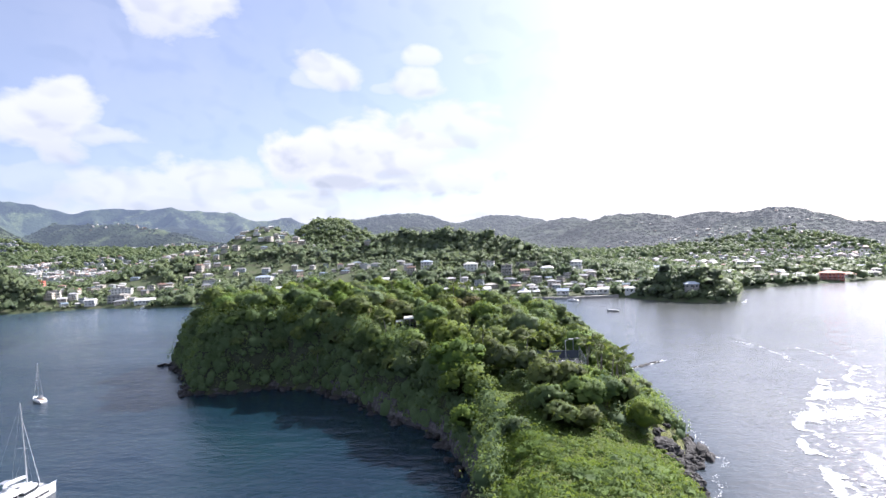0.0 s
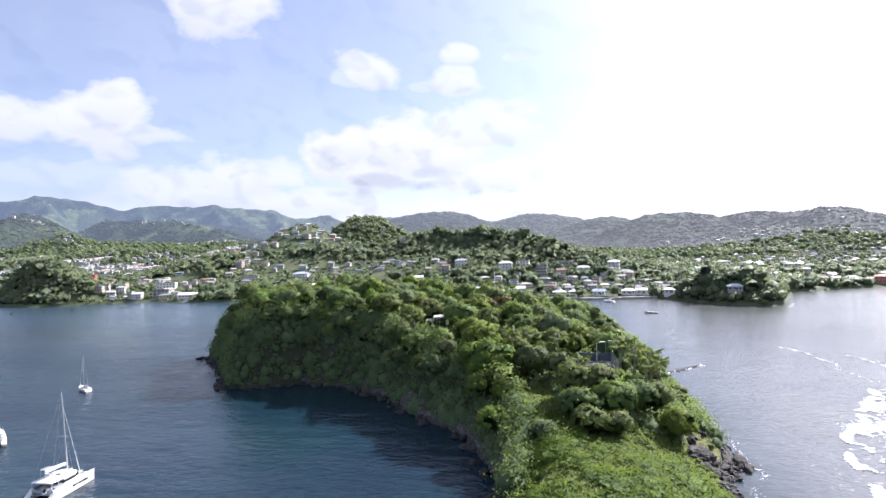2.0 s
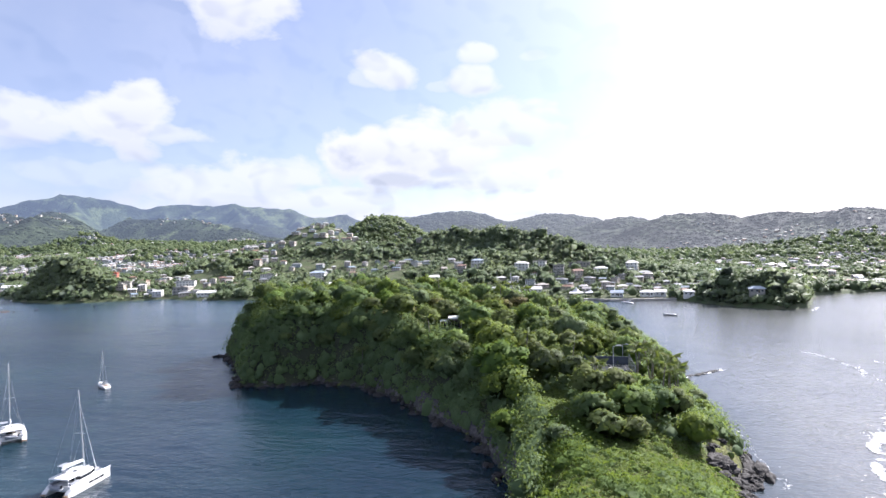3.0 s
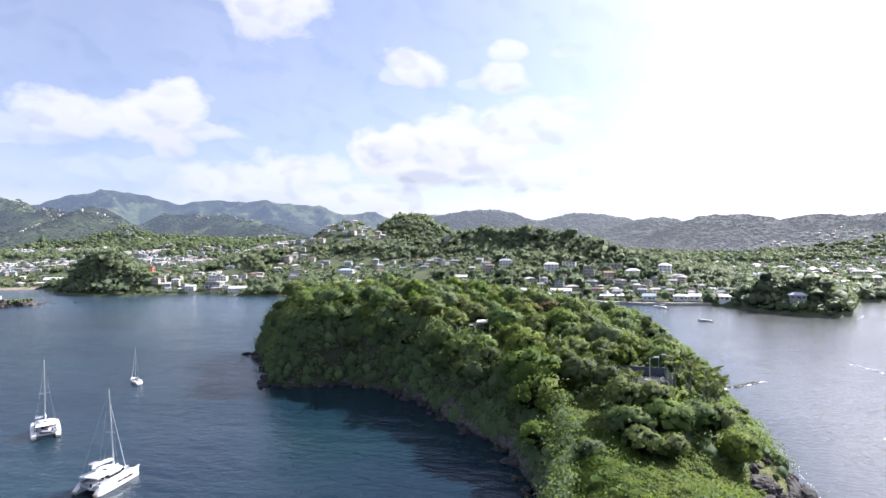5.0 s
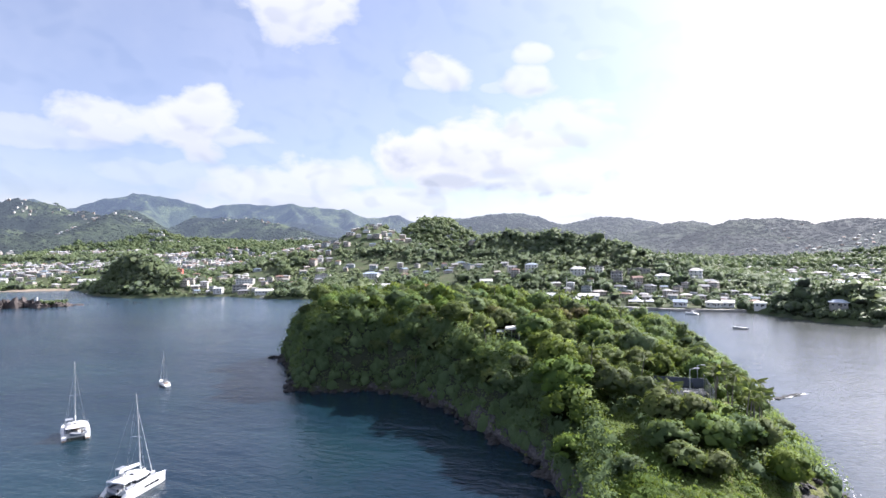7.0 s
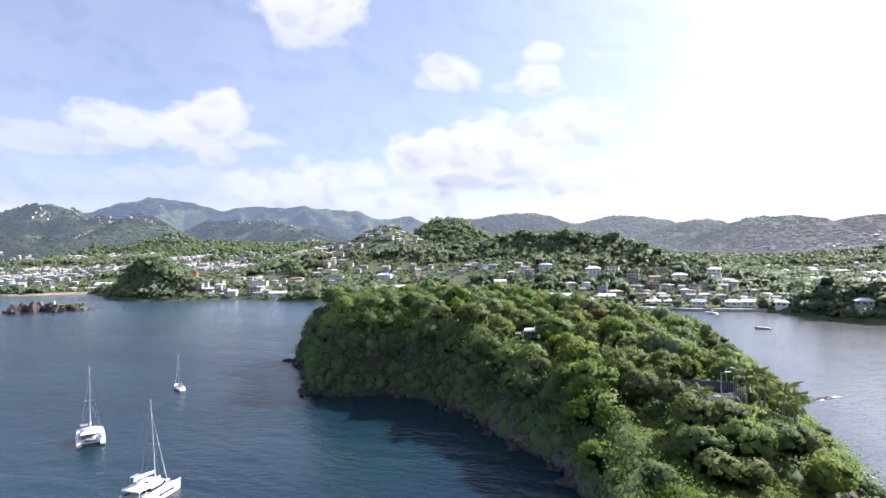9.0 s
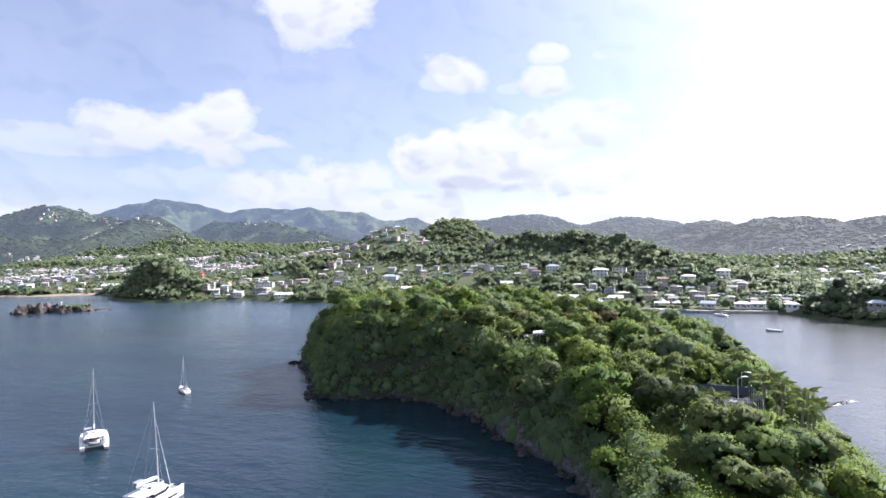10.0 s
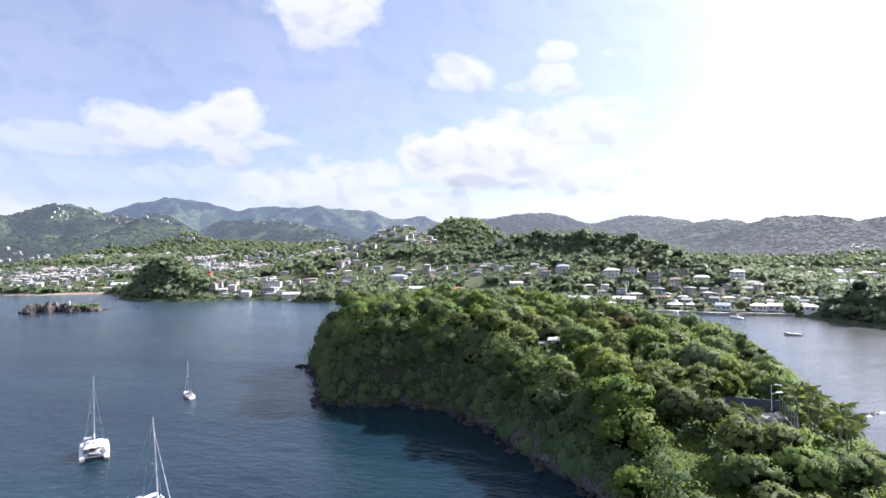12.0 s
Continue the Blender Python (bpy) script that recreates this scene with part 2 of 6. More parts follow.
def mountain_material():
    """Distant backdrop: forest on far ridges, with the haze before them painted in as emission."""
    m, g, out = material("hazed_mountain_forest")
    place = g.add("ShaderNodeNewGeometry").outputs["Position"]
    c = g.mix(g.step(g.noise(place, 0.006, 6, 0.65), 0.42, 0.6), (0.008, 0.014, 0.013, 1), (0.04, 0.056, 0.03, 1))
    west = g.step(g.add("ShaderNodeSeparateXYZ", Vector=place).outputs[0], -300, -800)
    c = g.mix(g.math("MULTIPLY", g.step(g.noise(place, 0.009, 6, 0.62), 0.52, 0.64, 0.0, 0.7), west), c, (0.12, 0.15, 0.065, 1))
    c = g.mix(0.5, c, g.mix(g.noise(place, 0.05, 6, 0.7), (0.35, 0.35, 0.35, 1), (1.1, 1.1, 1.1, 1)), "MULTIPLY")
    crowns = g.step(g.noise(place, 0.13, 3, 0.6), 0.35, 0.65)
    c = g.mix(0.6, c, g.mix(crowns, (0.25, 0.28, 0.3, 1), (1.3, 1.3, 1.2, 1)), "MULTIPLY")
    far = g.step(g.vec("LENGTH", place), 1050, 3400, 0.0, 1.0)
    # the painted haze is brighter towards the sun
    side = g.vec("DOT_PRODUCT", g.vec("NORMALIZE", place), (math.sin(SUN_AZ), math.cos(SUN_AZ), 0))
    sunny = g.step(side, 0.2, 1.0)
    haze_tint = g.mix(sunny, g.mix(far, (0.225, 0.265, 0.29, 1), (0.21, 0.265, 0.375, 1)), (0.295, 0.31, 0.34, 1))
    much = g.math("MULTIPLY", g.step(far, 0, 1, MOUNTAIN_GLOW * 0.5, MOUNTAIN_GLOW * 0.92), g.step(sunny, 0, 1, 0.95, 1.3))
    b = g.add("ShaderNodeBsdfPrincipled", Base_Color=c, Roughness=0.9, Normal=g.bump(g.noise(place, 0.06, 7, 0.72), 1.0, 10.0), Emission_Color=haze_tint, Emission_Strength=much)
    b.inputs["Specular IOR Level"].default_value = 0.1
    g.put(out.inputs[0], b.outputs[0])
    return m


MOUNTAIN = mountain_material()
ROCK = surface("dark_rock", (0.07, 0.066, 0.066), (0.03, 0.028, 0.028), 0.6, 0.8, 0.9, random_hue=0.15, spec=0.25)
ISLET_ROCK = surface("red_rock", (0.125, 0.10, 0.088), (0.06, 0.05, 0.047), 0.5, 0.85, 0.9)


def water_material():
    m, g, out = material("sea_water")
    place = g.add("ShaderNodeNewGeometry").outputs["Position"]
    flow = g.vec("MULTIPLY", place, (0.55, 1.0, 1.0))
    swell = g.noise(flow, 0.11, 3, 0.5, 0.6)
    chop = g.noise(flow, 0.5, 3, 0.6, 0.4)
    ripple = g.noise(place, 2.4, 4, 0.6)
    far_bay = g.step(g.add("ShaderNodeSeparateXYZ", Vector=place).outputs[1], 180, 420)
    open_sea = g.step(g.add("ShaderNodeSeparateXYZ", Vector=place).outputs[0], 25, 80)
    wind = g.step(g.noise(g.vec("MULTIPLY", place, (0.35, 1, 1)), 0.018, 4, 0.55), 0.3, 0.7, 0.45, 1.2)
    wind = g.math("ADD", g.math("MULTIPLY", wind, g.math("SUBTRACT", 0.5, g.math("MULTIPLY", open_sea, 0.3))), g.math("MULTIPLY", open_sea, 0.29))
    h = g.math("ADD", g.math("MULTIPLY", swell, 0.7), g.math("ADD", g.math("MULTIPLY", chop, 1.0), g.math("MULTIPLY", ripple, 0.12)))
    crests_ = g.noise(g.vec("MULTIPLY", place, (0.7, 1.0, 1.0)), 0.75, 2, 0.55, 0.4)
    h = g.math("ADD", g.math("MULTIPLY", h, g.math("SUBTRACT", 1.0, open_sea)), g.math("MULTIPLY", g.math("MULTIPLY", crests_, 0.7), open_sea))
    shallow = g.step(g.noise(place, 0.02, 4, 0.55), 0.4, 0.72)
    c = g.mix(shallow, (0.007, 0.019, 0.033, 1), (0.007, 0.026, 0.036, 1))
    # far water is painted paler and bluer, for haze and reflected sky
    c = g.mix(g.step(far_bay, 0.35, 1.0), c, (0.034, 0.062, 0.092, 1))
    # sunward water has the sky's silver reflection painted into its base colour
    silver = g.step(g.noise(place, 0.03, 4, 0.6), 0.3, 0.7)
    c = g.mix(open_sea, c, g.mix(silver, (0.072, 0.08, 0.08, 1), (0.105, 0.112, 0.106, 1)))
    # reflections are strengthened by place, and tinted blue on the bay side
    b = g.add("ShaderNodeBsdfPrincipled", Base_Color=c, Roughness=g.math("MAXIMUM", g.step(open_sea, 0, 1, 0.15, 0.03), g.step(far_bay, 0, 1, 0.07, 0.16)), IOR=g.math("MAXIMUM", g.step(far_bay, 0, 1, 1.33, 1.85), g.step(open_sea, 0, 1, 1.33, 1.6)), Specular_Tint=g.mix(open_sea, (0.86, 0.93, 1.0, 1), (1.0, 0.99, 0.97, 1)), Normal=g.bump(h, wind, 1.0))
    g.put(out.inputs[0], b.outputs[0])
    return m


WATER = water_material()


# ---- helpers for meshes ----
def mesh_np(name, verts, faces, mat=None, smooth=False, normals=None):
    """A mesh from arrays of vertices and of equally sized faces, with smooth normals where given."""
    verts, faces = np.asarray(verts, np.float32), np.asarray(faces, np.int32)
    me = bpy.data.meshes.new(name)
    n, k = faces.shape
    me.vertices.add(len(verts)), me.loops.add(n * k), me.polygons.add(n)
    me.vertices.foreach_set("co", verts.ravel())
    me.loops.foreach_set("vertex_index", faces.ravel())
    me.polygons.foreach_set("loop_start", np.arange(0, n * k, k, dtype=np.int32))
    me.polygons.foreach_set("use_smooth", np.full(n, smooth or normals is not None))
    me.update(calc_edges=True)
    if normals is not None:
        me.normals_split_custom_set_from_vertices(normals.tolist())
    if mat:
        me.materials.append(mat)
    return me


def part(name, data, mat=None, parent=None, label="", m=None):
    """One mesh object, under a thing or a part."""
    if isinstance(data, bmesh.types.BMesh):
        me = bpy.data.meshes.new(name)
        data.to_mesh(me)
        data.free()
        data = me
    if mat and not data.materials:
        data.materials.append(mat)
    ob = new(name, data)
    if m is not None:
        ob.matrix_basis = m
    if parent:
        ob.parent = parent
    return tagged(ob, label) if label else ob


def thing(name, label, category, m=None, group="", kind="", data=None):
    ob = new(name, data)
    if m is not None:
        ob.matrix_basis = m
    return tagged(ob, label, category, group, kind)


def box(bm, x0, x1, y0, y1, z0, z1, bevel=0.0):
    r = bmesh.ops.create_cube(bm, size=1, matrix=Matrix.LocRotScale(((x0 + x1) / 2, (y0 + y1) / 2, (z0 + z1) / 2), None, (x1 - x0, y1 - y0, z1 - z0)))
    if bevel:
        edges = list({e for v in r["verts"] for e in v.link_edges})
        bmesh.ops.bevel(bm, geom=edges, offset=bevel, segments=1, affect="EDGES")
    return bm


def rod(bm, a, b, r0, r1=None, seg=8):
    """A tapered rod between two points."""
    a, b = Vector(a), Vector(b)
    q = (b - a).to_track_quat("Z", "Y").to_matrix().to_4x4()
    bmesh.ops.create_cone(bm, cap_ends=True, segments=seg, radius1=r0, radius2=r0 if r1 is None else r1, depth=(b - a).length, matrix=Matrix.Translation((a + b) / 2) @ q)
    return bm


def hash01(ix, iy, seed):
    h = np.sin(ix * 127.1 + iy * 311.7 + seed * 74.7) * 43758.5453
    return h - np.floor(h)


def vnoise(x, y, seed=0):
    ix, iy = np.floor(x), np.floor(y)
    fx, fy = x - ix, y - iy
    fx, fy = fx * fx * (3 - 2 * fx), fy * fy * (3 - 2 * fy)
    a, b = hash01(ix, iy, seed), hash01(ix + 1, iy, seed)
    c, d = hash01(ix, iy + 1, seed), hash01(ix + 1, iy + 1, seed)
    return (a + (b - a) * fx) * (1 - fy) + (c + (d - c) * fx) * fy


def fbm(x, y, size, octaves=4, seed=0, ridged=False):
    """Noise in -1..1 with features of about that size."""
    x, y = np.asarray(x, float) / size, np.asarray(y, float) / size
    total, amp, norm = 0.0, 1.0, 0.0
    for k in range(octaves):
        v = vnoise(x * 2**k + 17.3 * k, y * 2**k - 9.1 * k, seed + k) * 2 - 1
        total = total + amp * ((1 - 2 * np.abs(v)) if ridged else v)
        norm, amp = norm + amp, amp * 0.5
    return total / norm


def sheet(xs, ys, height):
    """Vertices and quads of a height field over the grid lines xs, ys."""
    X, Y = np.meshgrid(xs, ys)
    Z = height(X, Y)
    n, k = X.shape
    i = np.arange(n * k).reshape(n, k)
    quads = np.stack([i[:-1, :-1], i[:-1, 1:], i[1:, 1:], i[1:, :-1]], -1).reshape(-1, 4)
    verts = np.stack([X, Y, Z], -1).reshape(-1, 3)
    return verts, quads


def smooth(u):
    u = np.clip(u, 0, 1)
    return u * u * (3 - 2 * u)


# ---- the sea ----
def sea_height(x, y):
    """Wind waves, rougher on the windward side, dying out where they are too far to see."""
    reach = smooth((x + 290) / 40) * smooth((200 - x) / 40) * smooth((y - 70) / 20) * smooth((350 - y) / 60)
    windward = smooth((x - 30) / 40)
    chop = fbm(x * 0.38 + y * 0.10, y, 3.6, 3, 91) * 0.19 + fbm(x * 0.8, y, 9, 2, 92) * 0.06
    surf = fbm(x * 0.9 - y * 0.4, y * 0.7 + x * 0.3, 3.0, 3, 93) * 0.08
    return reach * (chop * (1 - 0.5 * windward) + surf * windward)


xs_ = np.concatenate([np.linspace(-9000, -300, 24), np.arange(-296, 36, 1.6), np.arange(36, 150, 0.95), np.arange(150, 204, 1.6), np.linspace(210, 9000, 24)])
ys_ = np.concatenate([np.linspace(-3000, 60, 10), np.arange(66, 352, 1.3), np.linspace(356, 9000, 28)])
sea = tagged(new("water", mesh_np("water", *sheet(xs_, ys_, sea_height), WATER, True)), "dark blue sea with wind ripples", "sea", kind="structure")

# ---- the mainland ----
FAR_LIFT = -4.0
FAR_EDGE = 980.0          # metres: hills farther off are backdrop, with haze painted as glow
COAST = [(-3500, 430), (-1100, 460), (-804, 467), (-752, 477), (-714, 503), (-665, 521), (-585, 470), (-520, 451), (-488, 451), (-446, 473), (-410, 494),
         (-361, 480), (-325, 480), (-295, 486), (-220, 450), (-114, 430), (-40, 470), (7, 480), (43, 470), (97, 476), (112, 456), (133, 424), (160, 408), (176, 426),
         (219, 516), (271, 544), (301, 555), (376, 579), (800, 640), (3500, 700)]
HILLS = [(-383, 815, 84, 75, 100), (-328, 975, 90, 125, 130), (-306, 755, 58, 90, 90), (-52, 755, 44, 95, 100), (22, 700, 28, 80, 70), (-171, 800, 57, 110, 110),
         (-545, 500, 44, 50, 34), (-486, 488, 11, 30, 22), (140, 452, 19, 40, 26), (163, 440, 14, 20, 20),
         (-415, 743, 50, 130, 130), (-493, 864, 56, 150, 150), (-89, 640, 27, 120, 70), (41, 620, 20, 80, 60), (-151, 690, 32, 100, 80)]
UPLAND = [(-610, 1000, 46, 160, 150), (-216, 1377, 94, 300, 220), (-486, 2365, 188, 430, 330),
          (-19, 2314, 165, 330, 330), (187, 2106, 128, 280, 300), (-707, 2412, 180, 380, 300), (205, 1985, 120, 240, 260), (356, 1659, 121, 230, 280)]
# ridges: crest points (x, y, height) and the width of the flank
RIDGES = [([(-1842, 781, 140), (-1785, 903, 150), (-1718, 1027, 164), (-1691, 1071, 179), (-1666, 1110, 189), (-1639, 1150, 181), (-1565, 1167, 174), (-1495, 1176, 156), (-1420, 1189, 142), (-1350, 1195, 128), (-1237, 1171, 114)], 170),
          ([(-1347, 613, 92), (-1289, 730, 93), (-1243, 824, 95), (-1226, 868, 97), (-1196, 893, 86), (-1158, 893, 66)], 72),
          ([(-2138, 1963, 250), (-1715, 1537, 190), (-1368, 1174, 136), (-1283, 1042, 121)], 170),
          ([(-1715, 1537, 190), (-1399, 1290, 140), (-1153, 1114, 90), (-985, 999, 52)], 140),
          ([(-1508, 1607, 168), (-1401, 1635, 170), (-1293, 1660, 163), (-1183, 1679, 152), (-1103, 1674, 132), (-977, 1577, 86)], 150),
          ([(-182, 745, 58), (-140, 738, 66), (-122, 732, 66), (-100, 716, 58), (-75, 703, 62), (-51, 695, 68), (-28, 687, 60), (-11, 677, 55), (10, 657, 44), (27, 647, 34), (48, 626, 24)], 42)]
EAST = [(660, 1450, 103, 230, 260), (544, 1555, 106, 220, 240), (760, 1306, 60, 200, 200), (800, 1150, 56, 250, 200), (1100, 1400, 80, 350, 350)]


def coast_y(x):
    a = np.array(COAST, float)
    return np.interp(x, a[:, 0], a[:, 1])


def land_height(x, y):
    d = y - coast_y(x) + fbm(x, y, 18, 3, 5) * 4
    west = smooth((-x - 100) / 600)
    steep = smooth((-x - 590) / 200)
    plain = 2.2 + np.maximum(d - 25, 0) * (0.032 + 0.004 * west + 0.13 * steep)
    most = 62 + 28 * steep
    plain = most * (1 - np.exp(-plain / most))
    k = 9.0
    rise = smooth(d / 34)
    total = np.exp(plain / k)
    for hx, hy, hz, rx, ry in HILLS + UPLAND + EAST:
        r = ((x - hx) / rx) ** 2 + ((y - hy) / ry) ** 2
        total = total + np.exp(rise * hz * np.exp(-r * 0.8) / k) - 1
    wx, wy = x + fbm(x, y, 150, 3, 63) * 26, y + fbm(x, y, 150, 3, 64) * 26
    for crest, flank in RIDGES:
        high = 0.0
        for (ax, ay, az), (bx, by, bz) in zip(crest, crest[1:]):
            t = np.clip(((wx - ax) * (bx - ax) + (wy - ay) * (by - ay)) / ((bx - ax) ** 2 + (by - ay) ** 2), 0, 1)
            off = np.hypot(wx - ax - t * (bx - ax), wy - ay - t * (by - ay)) / flank
            high = np.maximum(high, (az + (bz - az) * t) * np.exp(-0.8 * off ** 1.3))
        total = total + np.exp(rise * high / k) - 1
    z = k * np.log(total)
    z = z + np.clip(z - 18, 0, 60) / 60 * (fbm(x, y, 170, 5, 11, True) * 9 + fbm(x, y, 45, 3, 3) * 2.5) + np.clip(z - 70, 0, 80) / 80 * fbm(x, y, 420, 4, 13, True) * 20 + smooth((-x - 900) / 200) * np.clip(z - 60, 0, 60) / 60 * (fbm(x, y, 200, 4, 65, True) * 15 - 3) + np.clip(z - 40, 0, 30) / 30 * fbm(x, y, 40, 3, 17) * 7
    return np.where(d < 3, -4 + 6 * smooth((d + 4) / 6), np.maximum(z, 2.0) * smooth(d / 8) + 1.2 * (1 - smooth(d / 8)))


def build_mainland():
    xs = np.concatenate([np.arange(-2700, -1150, 17), np.arange(-1150, 720, 8.5), np.arange(720, 2400, 24)])
    ys = np.concatenate([np.arange(396, 1100, 6), np.arange(1100, 2700, 16)])
    v, q = sheet(xs, ys, land_height)
    middle = v[q].mean(1)
    distant = np.hypot(middle[:, 0], middle[:, 1]) > FAR_EDGE
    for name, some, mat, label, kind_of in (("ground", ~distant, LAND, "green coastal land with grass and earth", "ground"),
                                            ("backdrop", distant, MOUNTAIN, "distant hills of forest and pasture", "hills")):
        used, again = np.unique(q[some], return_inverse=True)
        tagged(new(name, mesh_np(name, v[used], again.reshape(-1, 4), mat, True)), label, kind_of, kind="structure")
    # mountains far behind
    # crests of the ridges: x, y, height, width of the flank
    crests = [[(-3256, 1285, 237, 300), (-3152, 1523, 261, 300), (-3071, 1681, 256, 280), (-3008, 1792, 282, 260), (-2973, 1849, 279, 240), (-2904, 1957, 327, 220), (-2872, 2003, 332, 220), (-2834, 2057, 304, 220),
               (-2781, 2129, 300, 230), (-2732, 2192, 327, 240), (-2644, 2298, 366, 250), (-2606, 2340, 400, 250), (-2564, 2387, 405, 250), (-2536, 2417, 376, 260), (-2465, 2489, 360, 260), (-2399, 2553, 331, 260),
               (-2331, 2616, 305, 260), (-2258, 2679, 334, 260), (-2169, 2752, 342, 280), (-2062, 2833, 343, 280), (-1964, 2902, 358, 280), (-1877, 2959, 326, 280), (-1663, 3086, 318, 280), (-1574, 3132, 288, 280),
               (-1502, 3167, 261, 260), (-1396, 3216, 271, 240), (-1362, 3230, 278, 240), (-1308, 3253, 240, 240), (-1233, 3282, 220, 260), (-700, 3500, 215, 300)],
              [(-2564, 2387, 385, 170), (-2350, 2180, 290, 170), (-2138, 1963, 240, 180)], [(-2258, 2679, 310, 150), (-2020, 2420, 235, 170), (-1850, 2250, 170, 180)],
              [(-1664, 2132, 173, 130), (-1581, 2194, 194, 130), (-1505, 2247, 213, 130), (-1426, 2299, 188, 130), (-1344, 2348, 173, 130), (-1272, 2388, 141, 130)],
              [(-1964, 2902, 330, 150), (-1700, 2600, 240, 160), (-1505, 2247, 205, 150)], [(-1663, 3086, 290, 150), (-1480, 2800, 215, 160), (-1300, 2620, 160, 170)], [(-2904, 1957, 300, 160), (-2650, 1760, 215, 180)]]

    def far(x, y):
        wx, wy = x + fbm(x, y, 260, 4, 61) * 22, y + fbm(x, y, 260, 4, 62) * 22
        z = np.zeros_like(x)
        for crest in crests:
            for (ax, ay, az, aw), (bx, by, bz, bw) in zip(crest, crest[1:]):
                t = np.clip(((wx - ax) * (bx - ax) + (wy - ay) * (by - ay)) / ((bx - ax) ** 2 + (by - ay) ** 2), 0, 1)
                d = np.hypot(wx - ax - t * (bx - ax), wy - ay - t * (by - ay)) / (aw + (bw - aw) * t)
                z = np.maximum(z, (az + (bz - az) * t + FAR_LIFT) * np.exp(-0.85 * d ** 1.15))
        return z + np.clip(z, 0, 200) / 200 * (fbm(x, y, 260, 6, 21, True) * 30 + fbm(x, y, 45, 3, 8) * 8) - 12

    v, q = sheet(np.arange(-4000, 0, 19), np.arange(1200, 4100, 19), far)
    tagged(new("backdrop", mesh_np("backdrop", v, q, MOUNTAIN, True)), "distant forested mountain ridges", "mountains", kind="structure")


build_mainland()

# ---- the headland ----
OUTLINE = [(0, 50), (-1, 98), (-5, 112), (-13, 130), (-21, 138), (-34, 150), (-46, 164), (-62, 175), (-80, 179), (-90, 173), (-106, 169.5), (-115, 181), (-126, 199), (-149, 221),
           (-146, 240), (-128, 285), (-90, 320), (-45, 335), (5, 325), (36, 290), (47, 255), (50, 215), (48, 195), (48, 170), (48, 145), (48, 133), (46, 122), (42, 112), (42, 95), (38, 50)]
RELIEF = [(20, 60, 8), (20, 90, 9), (10, 112, 10), (30, 110, 8), (6, 134, 11), (32, 126, 10), (19, 145, 14.6), (38, 142, 9), (32, 162, 12), (10, 157, 15), (-10, 152, 15),
          (-30, 182, 21), (0, 180, 19), (30, 190, 11), (42, 190, 7), (-60, 200, 26), (-90, 210, 26), (-122, 225, 24), (-100, 260, 25), (-60, 250, 26), (-20, 220, 23),
          (10, 240, 15), (30, 250, 9), (-20, 280, 19), (-80, 300, 19)]
COURT = (14.5, 26, 139, 155, 14.6)
BAY = OUTLINE[1:16]          # the shore below the rock face


def bay_distance(x, y):
    """Distance to the bay's shore."""
    x, y = np.asarray(x, float), np.asarray(y, float)
    best = np.full(x.shape, 1e9)
    for (ax, ay), (bx, by) in zip(BAY, BAY[1:]):
        t = np.clip(((x - ax) * (bx - ax) + (y - ay) * (by - ay)) / ((bx - ax) ** 2 + (by - ay) ** 2), 0, 1)
        best = np.minimum(best, np.hypot(x - ax - t * (bx - ax), y - ay - t * (by - ay)))
    return best


def face_height(x, y):
    """How high the bare rock stands over the bay: highest on the near side."""
    return 2.8 + 3.2 * smooth((x + 75) / 45) + 1.8 * fbm(x, y, 14, 3, 35)


def inside(x, y, poly):
    """Distance to the outline, positive within it."""
    x, y = np.asarray(x, float), np.asarray(y, float)
    best, odd = np.full(x.shape, 1e9), np.zeros(x.shape, bool)
    p = np.array(poly, float)
    for (ax, ay), (bx, by) in zip(p, np.roll(p, -1, 0)):
        t = np.clip(((x - ax) * (bx - ax) + (y - ay) * (by - ay)) / ((bx - ax) ** 2 + (by - ay) ** 2), 0, 1)
        best = np.minimum(best, np.hypot(x - ax - t * (bx - ax), y - ay - t * (by - ay)))
        cross = ((ay > y) != (by > y)) & (x < (bx - ax) * (y - ay) / (by - ay + 1e-12) + ax)
        odd ^= cross
    return np.where(odd, best, -best)


def plateau(x, y):
    total, weight = 0.0, 0.0
    for px, py, pz in RELIEF:
        w = 1 / ((x - px) ** 2 + (y - py) ** 2 + 60) ** 1.6
        total, weight = total + w * pz, weight + w
    return total / weight


def head_height(x, y):
    x, y = np.asarray(x, float), np.asarray(y, float)
    d = inside(x, y, OUTLINE) + fbm(x, y, 9, 3, 2) * 2.2
    h = plateau(x, y)
    slope = 13.0 + 9.0 * smooth((x - 18) / 10) + 5.0 * smooth((-x - 92) / 25)
    u = np.clip(d / slope, 0, 1)
    z = h * (1 - (1 - u) ** 1.7) + fbm(x, y, 12, 4, 4) * 1.2 * u + fbm(x, y, 5, 3, 14, True) * 1.3 * (1 - u) * smooth(d / 2)
    shore = bay_distance(x, y)
    z = np.where(shore < 9, np.maximum(z * smooth(shore / 4.5), face_height(x, y) * smooth((shore - 1.3) / 2.4)), z)
    z = np.where(shore < 1.4, -1.0, z)
    x0, x1, y0, y1, cz = COURT
    flat = smooth(1 - np.maximum(np.maximum(x0 - x, x - x1), np.maximum(y0 - y, y - y1)) / 3)
    z = z * (1 - flat) + cz * flat
    return np.where(d > 0, z + 0.2, np.maximum(d * 0.9, -5))


v_, q_ = sheet(np.arange(-170, 75, 1.5), np.arange(45, 350, 1.5), head_height)
headland = tagged(new("ground", mesh_np("ground", v_, q_, HEAD_GROUND, True)), "steep headland of earth, grass and dark rock", "headland", kind="structure")



